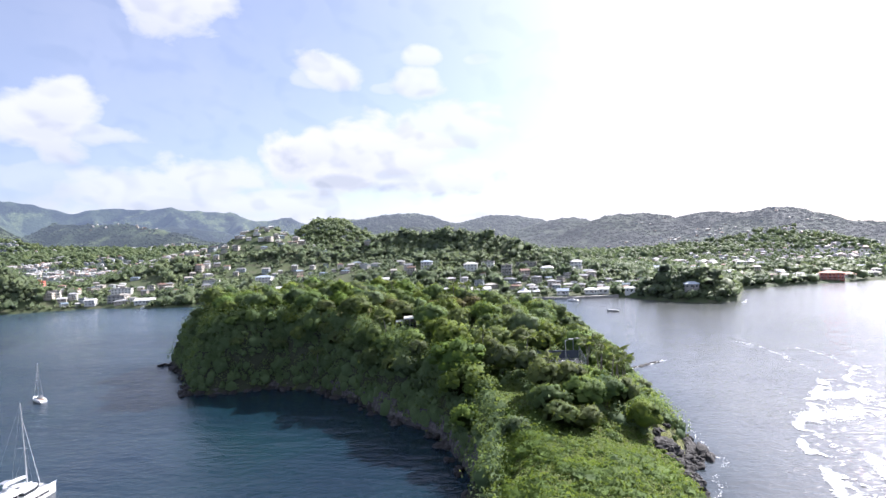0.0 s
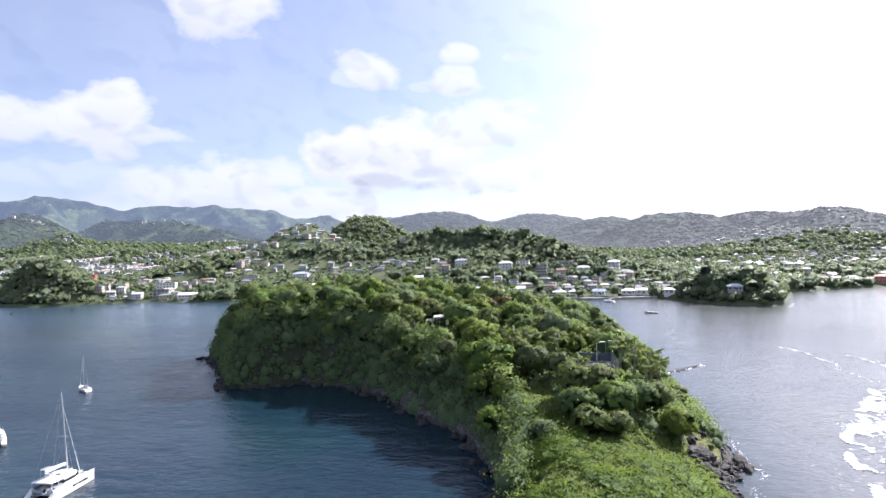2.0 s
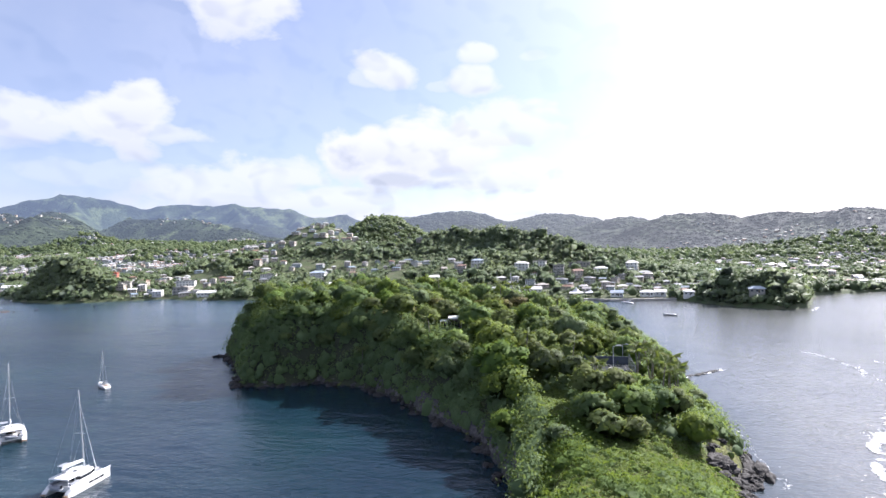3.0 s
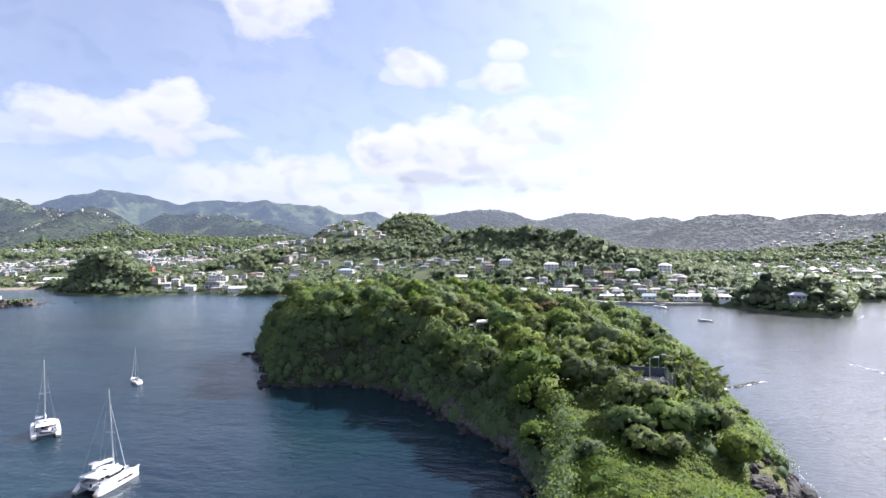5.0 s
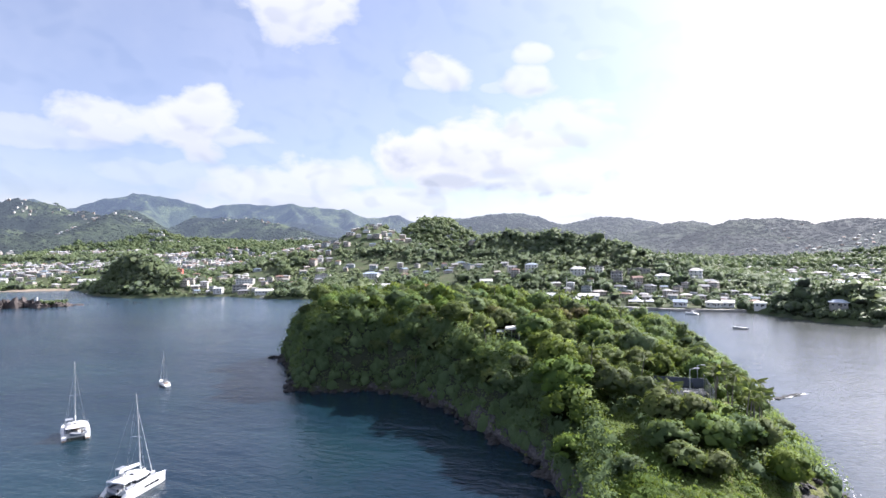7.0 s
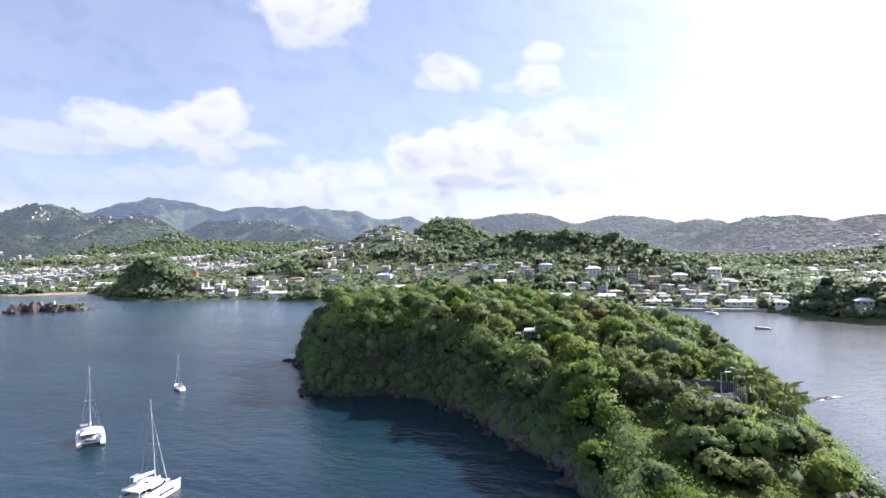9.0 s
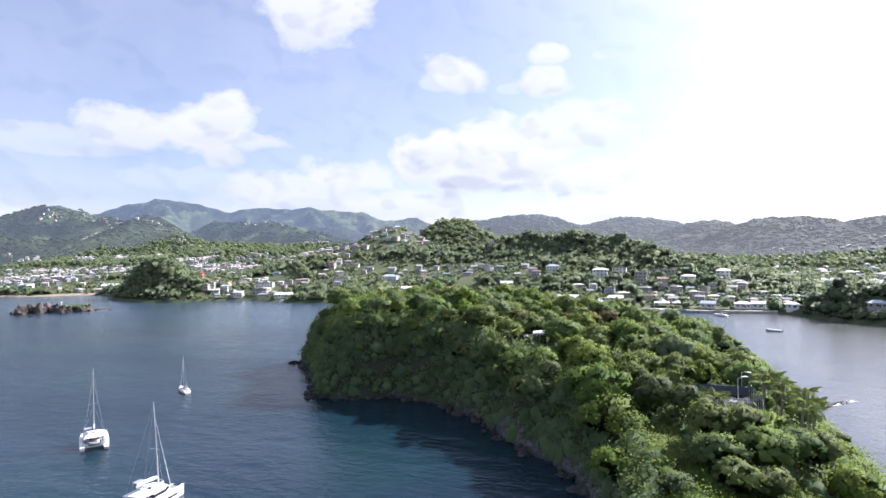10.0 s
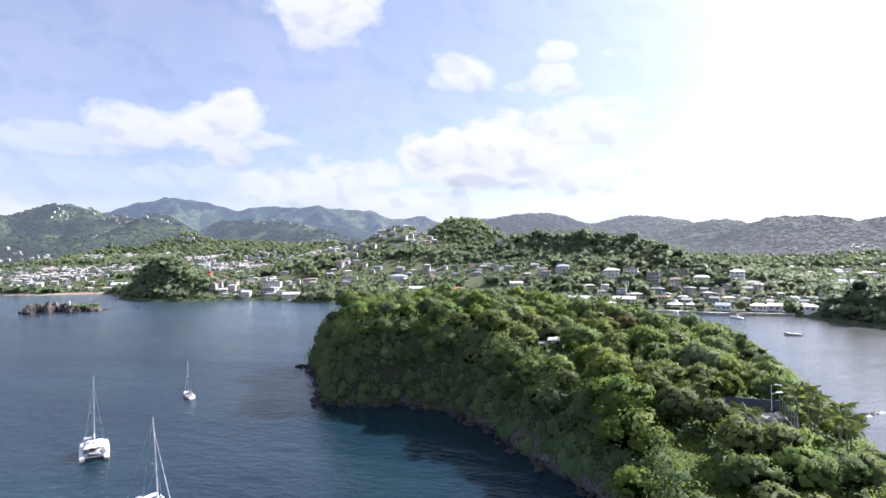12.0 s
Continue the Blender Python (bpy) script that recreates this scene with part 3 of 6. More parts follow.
def cliff_material():
    """Grey-violet rock with upright stains and cracks, darker where it is wet."""
    m, g, out = material("cliff_rock")
    place = g.add("ShaderNodeNewGeometry").outputs["Position"]
    upright = g.vec("MULTIPLY", place, (1, 1, 0.4))
    streak = g.step(g.noise(upright, 0.9, 5, 0.65, 0.4), 0.35, 0.68)
    patch = g.step(g.noise(place, 0.22, 4, 0.6), 0.35, 0.7)
    c = g.mix(streak, (0.055, 0.05, 0.052, 1), (0.155, 0.142, 0.142, 1))
    c = g.mix(g.math("MULTIPLY", patch, 0.45), c, (0.07, 0.08, 0.045, 1))
    z = g.add("ShaderNodeSeparateXYZ", Vector=place).outputs[2]
    wet = g.step(g.math("ADD", z, g.math("MULTIPLY", g.noise(place, 0.5, 3), 1.2)), 2.0, 0.9)
    c = g.mix(wet, c, (0.035, 0.032, 0.034, 1))
    b = g.add("ShaderNodeBsdfPrincipled", Base_Color=c, Roughness=g.step(wet, 0, 1, 0.85, 0.4), Normal=g.bump(g.noise(upright, 1.6, 7, 0.7), 0.9, 0.7))
    g.put(out.inputs[0], b.outputs[0])
    return m


def build_cliff():
    """The rock face over the bay: ribs, clefts and ledges."""
    p = np.array(BAY, float)
    ln = np.hypot(*np.diff(p, axis=0).T)
    at = np.concatenate([[0], np.cumsum(ln)])
    s = np.arange(0, at[-1], 0.55)
    x, y = np.interp(s, at, p[:, 0]), np.interp(s, at, p[:, 1])
    kernel = np.ones(15) / 15
    x[7:-7], y[7:-7] = np.convolve(x, kernel, "valid"), np.convolve(y, kernel, "valid")
    tx, ty = np.gradient(x), np.gradient(y)
    n = np.hypot(tx, ty)
    nx, ny = ty / n, -tx / n                     # inwards
    rows = 26
    k = np.linspace(0, 1, rows)[:, None]
    high = face_height(x, y)[None] * 1.04
    rib = fbm(s[None] + k * 2, k * 5.0, 4.6, 4, 36, True) * 0.65 + fbm(s[None] + 0 * k, k * 12, 3.0, 4, 37) * 0.7
    inward = 0.4 + 2.4 * k ** 1.25 + rib * np.minimum(1, 6 * (1 - k) + 0.15)
    v = np.stack([x + nx * inward, y + ny * inward, -1.2 + (high + 1.2) * k + fbm(s[None] + 0 * k, k * 30, 2.2, 3, 38) * 0.3], -1)
    i = np.arange(v.shape[0] * v.shape[1]).reshape(v.shape[:2])
    q = np.stack([i[:-1, :-1], i[:-1, 1:], i[1:, 1:], i[1:, :-1]], -1).reshape(-1, 4)
    tagged(new("cliff", mesh_np("cliff", v.reshape(-1, 3), q, cliff_material())), "grey-violet rock face with clefts above the bay", "cliff", kind="structure")


build_cliff()

# ---- foliage ----
def ico(sub=1):
    bm = bmesh.new()
    bmesh.ops.create_icosphere(bm, subdivisions=sub, radius=1)
    v, f = np.array([p.co[:] for p in bm.verts]), np.array([[p.index for p in q.verts] for q in bm.faces])
    bm.free()
    return v, f


ICO0, ICO1 = ico(1), ico(2)
OCTA = (np.array([(1, 0, 0), (0, 1, 0), (-1, 0, 0), (0, -1, 0), (0, 0, 1), (0, 0, -1)], float), np.array([(0, 1, 4), (1, 2, 4), (2, 3, 4), (3, 0, 4), (1, 0, 5), (2, 1, 5), (3, 2, 5), (0, 3, 5)]))


def blobs(centres, radii, rng, base=ICO0, rough=0.22, flat=0.85):
    """Uneven lumps joined: vertices and triangles."""
    v0, f0 = base
    n, k = len(centres), len(v0)
    wob = 1 + rough * (rng.random((n, k)) * 2 - 1)
    stretch = np.stack([1 + 0.25 * (rng.random(n) - 0.5), 1 + 0.25 * (rng.random(n) - 0.5), flat * (1 + 0.3 * (rng.random(n) - 0.5))], -1)
    turn = rng.random(n) * 6.283
    c, s = np.cos(turn)[:, None], np.sin(turn)[:, None]
    p = v0[None] * wob[:, :, None] * stretch[:, None]
    p = np.stack([p[..., 0] * c - p[..., 1] * s, p[..., 0] * s + p[..., 1] * c, p[..., 2]], -1)
    v = p * np.asarray(radii)[:, None, None] + np.asarray(centres)[:, None]
    f = f0[None] + (np.arange(n) * k)[:, None, None]
    return v.reshape(-1, 3), f.reshape(-1, 3)


def tufts(places, normals, sizes, rng, tilt=0.6):
    """Folded leaf sprays: two triangles each."""
    n = len(places)
    nrm = normals + tilt * rng.normal(size=(n, 3))
    nrm /= np.linalg.norm(nrm, axis=1, keepdims=True)
    a = np.cross(nrm, rng.normal(size=(n, 3)))
    a /= np.linalg.norm(a, axis=1, keepdims=True)
    b = np.cross(nrm, a)
    s = np.asarray(sizes)[:, None]
    w = (0.55 + 0.35 * rng.random((n, 1))) * s
    p = np.stack([places - a * s, places - b * w + nrm * s * 0.25, places + a * s, places + b * w + nrm * s * 0.25], 1).reshape(-1, 3)
    i = np.arange(n)[:, None] * 4
    f = np.concatenate([i + [0, 1, 2], i + [0, 2, 3]], 0)
    return p, f


def merge(*pairs):
    vs, fs, n = [], [], 0
    for v, f in pairs:
        vs.append(v), fs.append(f + n)
        n += len(v)
    return np.concatenate(vs), np.concatenate(fs)


def sphere_points(n, rng, low=-0.35):
    z = low + (1 - low) * rng.random(n)
    a = rng.random(n) * 6.283
    r = np.sqrt(np.maximum(1 - z * z, 0))
    return np.stack([r * np.cos(a), r * np.sin(a), z], -1)


def crown_mesh(rng, mat, width, height, base, lobes=46, leaves=27, leaf=0.26):
    """A domed crown of leafy lobes with gaps between them, over dark inner twigs."""
    dirs = sphere_points(lobes, rng, -0.2)
    scale = np.array([width / 2, width / 2, height / 2])
    reach = 0.70 + 0.2 * rng.random(lobes)
    middle = np.array([0, 0, base + height * 0.42])
    centres = dirs * scale * reach[:, None] + middle
    radii = width * (0.075 + 0.07 * rng.random(lobes))
    inner = blobs(centres, radii * 0.8, rng)
    heart = blobs(middle[None], [width * 0.36], rng, flat=height / width)
    per = len(ICO0[0])
    lobe_way = np.tile(ICO0[0], (lobes, 1)) * 0.4 + np.repeat(dirs, per, 0)
    sets, ways = [inner, heart], [lobe_way, ICO0[0]]
    for c, r, d0 in zip(centres, radii, dirs):
        k = int(leaves * (r / (width * 0.11)) ** 1.6)
        d = sphere_points(k, rng, -0.5)
        sets.append(tufts(c + d * r * (0.82 + 0.34 * rng.random((k, 1))), d + (0, 0, 0.25), leaf * (0.6 + 0.8 * rng.random(k)), rng, 0.42))
        ways.append(np.repeat(d * 0.4 + d0 + rng.normal(size=(k, 3)) * 0.16, 4, 0))
    v, f = merge(*sets)
    way = np.concatenate(ways)
    return mesh_np("crown", v, f, mat, normals=way / np.linalg.norm(way, axis=1, keepdims=True))


def trunk_mesh(rng, height, width, r=0.22):
    bm = bmesh.new()
    lean = Vector((rng.normal() * 0.4, rng.normal() * 0.4, height * 0.55))
    rod(bm, (0, 0, -0.6), lean, r, r * 0.7, 7)
    for k in range(5):
        a = 6.283 * (k + rng.random() * 0.5) / 5
        end = lean + Vector((math.cos(a) * width * 0.3, math.sin(a) * width * 0.3, height * (0.15 + 0.15 * rng.random())))
        rod(bm, lean * (0.75 + 0.2 * rng.random()), end, r * 0.5, r * 0.15, 5)
    return bm


def make_trees():
    """Tree kinds: broad, tall, dark and bushy, each a trunk and a crown."""
    kinds = []
    for k in range(10):
        rng = np.random.default_rng(100 + k)
        width = rng.uniform(8.0, 12.0)
        height = width * rng.uniform(0.68, 0.9)
        base = rng.uniform(1.2, 2.4)
        KIND_SIZES.append((width, base + height * 0.86))
        mat = LEAF_DARK if k % 3 == 1 else LEAF
        t = thing("tree", TREE_LABELS[k % 3], "tree", pose(0, 0, -200), group="headland trees")
        part("trunk", trunk_mesh(rng, base + height * 0.5, width), BARK, t)
        part("crown", crown_mesh(rng, mat, width, height, base), None, t)
        kinds.append(t)
    return kinds


KIND_SIZES = []
# trees that stand out: x, y, height of the top above the sea, width of the crown
CHIEF_TREES = [(-8, 141.5, 22.5, 16), (4, 143.5, 21.2, 10.5), (-5, 133.5, 17.4, 15), (-10, 152, 25.8, 12), (10.4, 170, 26.5, 12), (16.5, 171, 24, 11), (27, 162, 21, 11), (29, 205, 20, 14), (16, 224, 24, 15),
               (14.8, 126.5, 20.4, 10), (20, 128, 19.4, 10.5), (23, 121, 17.6, 11), (15.3, 117, 16.8, 10), (28.5, 124, 17, 9.5), (17, 110.5, 14.6, 8), (-0.5, 129, 12.8, 6), (26, 129, 18, 9), (-3.4, 118, 11.9, 8.5), (2.6, 112.5, 10.6, 8.5),
               (7.5, 108, 12.2, 7), (-50, 187, 32, 12), (-30, 158, 18, 5), (33, 128, 15.5, 8), (36, 120, 12, 8), (22, 112, 13.5, 7.5), (-16, 169, 25, 11), (-70, 196, 33, 13), (-92, 201, 31, 11), (2, 160, 23.5, 11)]


TREE_LABELS = ["bright green broadleaf tree with a full uneven crown", "dark green broadleaf tree on the headland", "green tree with a spreading lobed crown"]


def keep_off(x, y):
    """True where no tall trees go: court, clearing, hut, the camera's view of these, and the shrubby end."""
    x0, x1, y0, y1, _ = COURT
    court = (x > x0 - 3) & (x < x1 + 2) & (y > 131) & (y < y1 + 2)
    clearing = ((x - 6 - (y - 130) * 0.1) / 7.5) ** 2 + ((y - 130) / 13) ** 2 < 1
    hut = ((x + 28.5) / 7.5) ** 2 + ((y - 173) / 13) ** 2 < 1
    near = (y < 116 + 4 * np.sin(x * 0.3)) & (x > -2)
    below = ((x - 4) / 5.5) ** 2 + ((y - 121) / 9) ** 2 < 1
    palms = ((x - 32) / 6) ** 2 + ((y - 145) / 8) ** 2 < 1
    scrub = ((x + 20) / 25) ** 2 + ((y - 206) / 10) ** 2 < 1
    return scrub | court | clearing | hut | near | below | palms


def apart_points(xs, ys, good, gap):
    """Of the good places, those at least gap from one another."""
    cells, out = {}, []
    for x, y, ok, g in zip(xs, ys, good, np.broadcast_to(gap, xs.shape)):
        if not ok:
            continue
        i, j = int(x // 8), int(y // 8)
        if all((x - a) ** 2 + (y - b) ** 2 >= g * g for di in (-1, 0, 1) for dj in (-1, 0, 1) for a, b in cells.get((i + di, j + dj), ())):
            cells.setdefault((i, j), []).append((x, y))
            out.append((x, y))
    return np.array(out)


def joined(mesh, poses):
    """Vertices and triangles of copies of a mesh, for joined stuff."""
    v = np.empty(len(mesh.vertices) * 3, np.float32)
    mesh.vertices.foreach_get("co", v)
    f = np.empty(len(mesh.loops), np.int32)
    mesh.loops.foreach_get("vertex_index", f)
    v, f = v.reshape(-1, 3), f.reshape(-1, 3)
    out = []
    for m in poses:
        a = np.array(m)
        out.append((v @ a[:3, :3].T + a[:3, 3], f))
    return out


def build_head_trees():
    rng = np.random.default_rng(7)
    kinds = make_trees()
    n = 14000
    xs, ys = rng.uniform(-152, 56, n), rng.uniform(96, 268, n)
    d = inside(xs, ys, OUTLINE)
    far_from_chief = np.ones(n, bool)
    for cx, cy, _, w in CHIEF_TREES:
        far_from_chief &= (xs - cx) ** 2 + (ys - cy) ** 2 > (w * 0.5 + 2.2) ** 2
    bay = bay_distance(xs, ys)
    good = (d > 2.2) & (bay > 4.5) & ~keep_off(xs, ys) & far_from_chief & ~((d < 5) & (rng.random(n) < 0.4))
    pts = apart_points(xs, ys, good, np.where(d < 9, 5.0, 6.4 + 2.0 * fbm(xs, ys, 30, 2, 81)))
    edge = inside(pts[:, 0], pts[:, 1], OUTLINE)
    z = head_height(pts[:, 0], pts[:, 1])
    order = np.argsort(pts[:, 1] + 0.3 * np.abs(pts[:, 0] + 20))
    used, rest = 0, [[] for _ in kinds]
    for x, y, top, w in CHIEF_TREES:
        k = used if used < len(kinds) else int(rng.integers(len(kinds)))
        ground = float(head_height(x, y))
        wide = w / KIND_SIZES[k][0]
        tall = max((top - ground) / KIND_SIZES[k][1], wide * 0.86)
        m = pose(x, y, min(ground - 0.3, top - tall * KIND_SIZES[k][1]), 0, 0, rng.uniform(0, 360))
        t = kinds[used] if used < len(kinds) else copy_thing(kinds[k], m)
        t.matrix_basis = m
        t.scale = (wide, wide, tall)
        used += 1
    for i in order:
        (x, y), h, e = pts[i], z[i], edge[i]
        k = int(rng.integers(len(kinds)))
        reach = 24 if x > 22 else 15
        s = rng.uniform(0.62, 1.05) * (0.36 + 0.64 * min(e / reach, 1) if x > 22 else 0.6 + 0.4 * min(e / reach, 1))
        s *= 1 + 0.25 * float(fbm(x, y, 30, 2, 81))
        if y < 139 and x > -8:
            s *= 0.95 if 11 < x < 23 else 0.7
        if x < -88:
            s *= 0.6 + 0.4 * min(e / 18, 1)
        lean = 14 * max(0, 1 - e / 10)
        m = pose(x, y, h - 0.5, rng.uniform(-6, 6) + lean * 0.5, rng.uniform(-6, 6), rng.uniform(0, 360))
        sc = (s, s, s * rng.uniform(0.85, 1.15))
        if used >= 298:
            rest[k].append(m @ Matrix.Diagonal((*sc, 1)))
            continue
        t = kinds[used] if used < len(kinds) else copy_thing(kinds[k], m)
        t.matrix_basis = m
        t.scale = sc
        used += 1
    for i, (x, y, w) in enumerate(((-14, 208, 7), (-9, 214, 8), (-4, 217, 7), (0, 214, 6), (-40, 203, 7), (-35, 205, 6), (-24, 209, 6), (-19, 203, 5), (-29, 202, 6), (-8, 205, 6), (-16, 213, 7))):
        if i == 0:
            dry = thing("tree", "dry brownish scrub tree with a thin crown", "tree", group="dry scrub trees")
            part("trunk", trunk_mesh(np.random.default_rng(500), 4.5, 7, 0.14), BARK, dry)
            part("crown", crown_mesh(np.random.default_rng(501), LEAF_DRY, 7.0, 4.8, 1.6, 24, 30, 0.22), None, dry)
        t = dry if i == 0 else copy_thing(dry, pose(x, y, 0))
        t.matrix_basis = pose(x, y, float(head_height(x, y)) - 0.2, 0, 0, 67 * i)
        t.scale = (w / 7, w / 7, w / 7)
    sets = []
    spare = [crown_mesh(np.random.default_rng(300 + k), LEAF, 8.0, 6.0, 2.0, 14, 40, 0.36) for k in range(3)]
    for k, poses in enumerate(rest):
        sets += joined(spare[k % 3], poses)
    if sets:
        v, f = merge(*sets)
        tagged(new("thicket", mesh_np("thicket", v, f, LEAF)), "dense green tree canopy over the far side of the headland", "woods", kind="stuff")


def build_undergrowth():
    """Shrubs and creepers that cover the headland, and the low growth at its end."""
    rng = np.random.default_rng(8)
    n = 27000
    xs, ys = rng.uniform(-155, 56, n), rng.uniform(62, 290, n)
    d = inside(xs, ys, OUTLINE)
    band = (d < 12) & (ys < 262)
    some = (d > 0) & ((band & (xs < 30)) | (band & (rng.random(n) < 0.8)) | (rng.random(n) < np.where(ys < 120, 0.75, 0.24)))
    xs, ys, d = xs[some], ys[some], d[some]
    n = len(xs)
    x0, x1, y0, y1, _ = COURT
    court = (xs > x0 - 1) & (xs < x1 + 1) & (ys > y0 - 1) & (ys < y1 + 1)
    clearing = ((xs - 5.6 - (ys - 128) * 0.12) / 4.2) ** 2 + ((ys - 128.5) / 9.5) ** 2 < 1
    bare = ((xs - 42) / 5.5) ** 2 + ((ys - 120) / 9) ** 2 < 1
    near = ys < 118
    ok = (head_height(xs, ys) > 1.3) & ~court & ~clearing & ~bare & ((bay_distance(xs, ys) > np.where(xs < -55, 1.3, 2.1)) | ((rng.random(n) < 0.6 * smooth((bay_distance(xs, ys) - 0.9) / 1.2)) & (ys > 112))) & ((ys < 240) | (rng.random(n) < 0.3)) & (~near | (rng.random(n) < 0.9))
    xs, ys, d, near = xs[ok], ys[ok], d[ok], near[ok]
    z = head_height(xs, ys)
    line = xs - np.interp(ys, [70, 80, 93, 99.5, 107, 111.6, 115.6], [37.5, 37, 36.1, 35.1, 32.9, 29.4, 27.8])
    ditch, hedge = (np.abs(line) < 0.9) & (ys < 116), ((line < -0.9) & (line > -3.0) & (ys < 116)) * 1.0
    lush = smooth(0.5 + 1.6 * fbm(xs, ys, 11, 3, 83))
    r = (0.55 + 1.7 * rng.random(len(xs)) ** 1.6) * np.where(near & (xs > 6), 0.32 + 1.35 * lush ** 2 + 0.5 * hedge, 1.2)
    r = np.where(ditch & near, r * 0.25, r)
    r = np.where((bay_distance(xs, ys) < 16) & ~(near & (xs > 4)), r * 1.45, r)
    c = np.stack([xs, ys, z + r * 0.1], -1)
    for name, some, mat, label in (("shrubs", near & (xs > 4), LEAF_SHRUB, "low bright green shrubs and creepers on the headland end"),
                                   ("undergrowth", ~(near & (xs > 4)), LEAF_DARK, "dense dark green shrubs and creepers on the headland slopes")):
        cc, rr = c[some], r[some]
        per = 56 if name == "shrubs" else 45
        k = np.repeat(np.arange(len(cc)), per)
        dirs = sphere_points(len(k), rng, -0.1)
        flat = np.array([1, 1, 0.7 if name == "shrubs" else 1.7])
        leaf = rng.uniform(0.10, 0.27, len(k)) if name == "shrubs" else rng.uniform(0.16, 0.42, len(k))
        e = 0.8
        slope = np.stack([head_height(cc[:, 0] - e, cc[:, 1]) - head_height(cc[:, 0] + e, cc[:, 1]), head_height(cc[:, 0], cc[:, 1] - e) - head_height(cc[:, 0], cc[:, 1] + e), np.full(len(cc), 2 * e)], -1)
        slope /= np.linalg.norm(slope, axis=1, keepdims=True)
        way = np.concatenate([np.tile(ICO0[0], (len(cc), 1)) * 0.7 + np.repeat(slope, len(ICO0[0]), 0), np.repeat(dirs * 0.6 + slope[k] * 0.7 + rng.normal(size=dirs.shape) * 0.15, 4, 0)])
        way /= np.linalg.norm(way, axis=1, keepdims=True) + 1e-6
        v, f = merge(blobs(cc, rr * (0.5 if name == "shrubs" else 0.56), rng, flat=0.45 if name == "shrubs" else 1.1),
                     tufts(cc[k] + dirs * flat * rr[k][:, None] * rng.uniform(0.75, 1.15, (len(k), 1)), dirs, leaf, rng, 0.45))
        tagged(new(name, mesh_np(name, v, f, mat, normals=way)), label, "shrubs", kind="stuff")
    # grass over the end and the clearing
    n = 60000
    xs, ys = rng.uniform(-2, 48, n), rng.uniform(64, 146, n)
    d = inside(xs, ys, OUTLINE)
    court = (xs > x0 - 0.5) & (xs < x1 + 0.5) & (ys > y0 - 0.5)
    ok = (d > 1.5) & ~court & ((ys < 120) | (np.abs(xs - 6) < 7))
    xs, ys = xs[ok], ys[ok]
    z = head_height(xs, ys)
    up = np.tile([0.0, 0.0, 1.0], (len(xs), 1))
    v, f = tufts(np.stack([xs, ys, z + 0.12], -1), up, rng.uniform(0.12, 0.3, len(xs)), rng, 0.7)
    way = np.repeat(up + rng.normal(size=up.shape) * 0.25, 4, 0)
    tagged(new("grass", mesh_np("grass", v, f, LEAF_GRASS, normals=way / np.linalg.norm(way, axis=1, keepdims=True))), "long bright green grass on the headland", "grass", kind="stuff")


build_head_trees()
build_undergrowth()

# ---- houses of the town ----
def palette(name, colours, rough=0.75, island=False, bump=0.15):
    """Paint of one of several colours from house to house, weathered."""
    m, g, out = material(name)
    geo = g.add("ShaderNodeNewGeometry")
    pick = geo.outputs["Random Per Island"] if island else g.add("ShaderNodeObjectInfo").outputs["Random"]
    ramp = g.t.nodes.new("ShaderNodeValToRGB")
    ramp.color_ramp.interpolation = "CONSTANT"
    el = ramp.color_ramp.elements
    while len(el) < len(colours):
        el.new(0.5)
    for k, c in enumerate(colours):
        el[k].position, el[k].color = k / len(colours), (*c, 1)
    g.put(ramp.inputs[0], pick)
    place = geo.outputs["Position"]
    stain = g.step(g.noise(g.vec("MULTIPLY", place, (1, 1, 0.3)), 0.5, 5, 0.65), 0.3, 0.75, 0.45, 1.0)
    c = g.mix(1.0, ramp.outputs[0], g.mix(stain, (0.5, 0.47, 0.42, 1), (1, 1, 1, 1)), "MULTIPLY")
    b = g.add("ShaderNodeBsdfPrincipled", Base_Color=c, Roughness=rough, Normal=g.bump(g.noise(place, 4, 4, 0.6), bump, 0.05))
    b.inputs["Specular IOR Level"].default_value = 0.25
    g.put(out.inputs[0], b.outputs[0])
    return m


WALLS = [(0.56, 0.54, 0.50), (0.48, 0.43, 0.36), (0.62, 0.61, 0.59), (0.44, 0.39, 0.34), (0.50, 0.48, 0.44), (0.38, 0.43, 0.45), (0.52, 0.47, 0.41), (0.48, 0.44, 0.40)]
ROOFS = [(0.52, 0.52, 0.53), (0.34, 0.35, 0.36), (0.62, 0.62, 0.61), (0.27, 0.17, 0.13), (0.24, 0.25, 0.27), (0.48, 0.45, 0.41), (0.22, 0.28, 0.34), (0.40, 0.39, 0.38)]
WALL_PAINT, ROOF_PAINT = palette("house_paint", WALLS), palette("roof_sheet", ROOFS, 0.6)
FAR_WALL, FAR_ROOF = palette("far_house_paint", [(0.50, 0.49, 0.46), (0.43, 0.40, 0.36), (0.56, 0.55, 0.53), (0.39, 0.35, 0.31), (0.38, 0.42, 0.44)], 0.8, True), palette("far_roof_sheet", [(0.50, 0.50, 0.51), (0.36, 0.37, 0.38), (0.58, 0.58, 0.57), (0.33, 0.20, 0.16), (0.32, 0.34, 0.37), (0.47, 0.45, 0.42), (0.54, 0.55, 0.56)], 0.62, True)
WHITE_PAINT = surface("white_paint", (0.80, 0.79, 0.77), (0.68, 0.67, 0.64), 0.6, 0.6, 0.1)
RED_PAINT = surface("red_paint", (0.60, 0.16, 0.10), (0.48, 0.13, 0.09), 0.5, 0.65, 0.1)
BLUE_ROOF = surface("blue_grey_roof", (0.48, 0.55, 0.64), (0.38, 0.44, 0.52), 0.5, 0.45, 0.1)
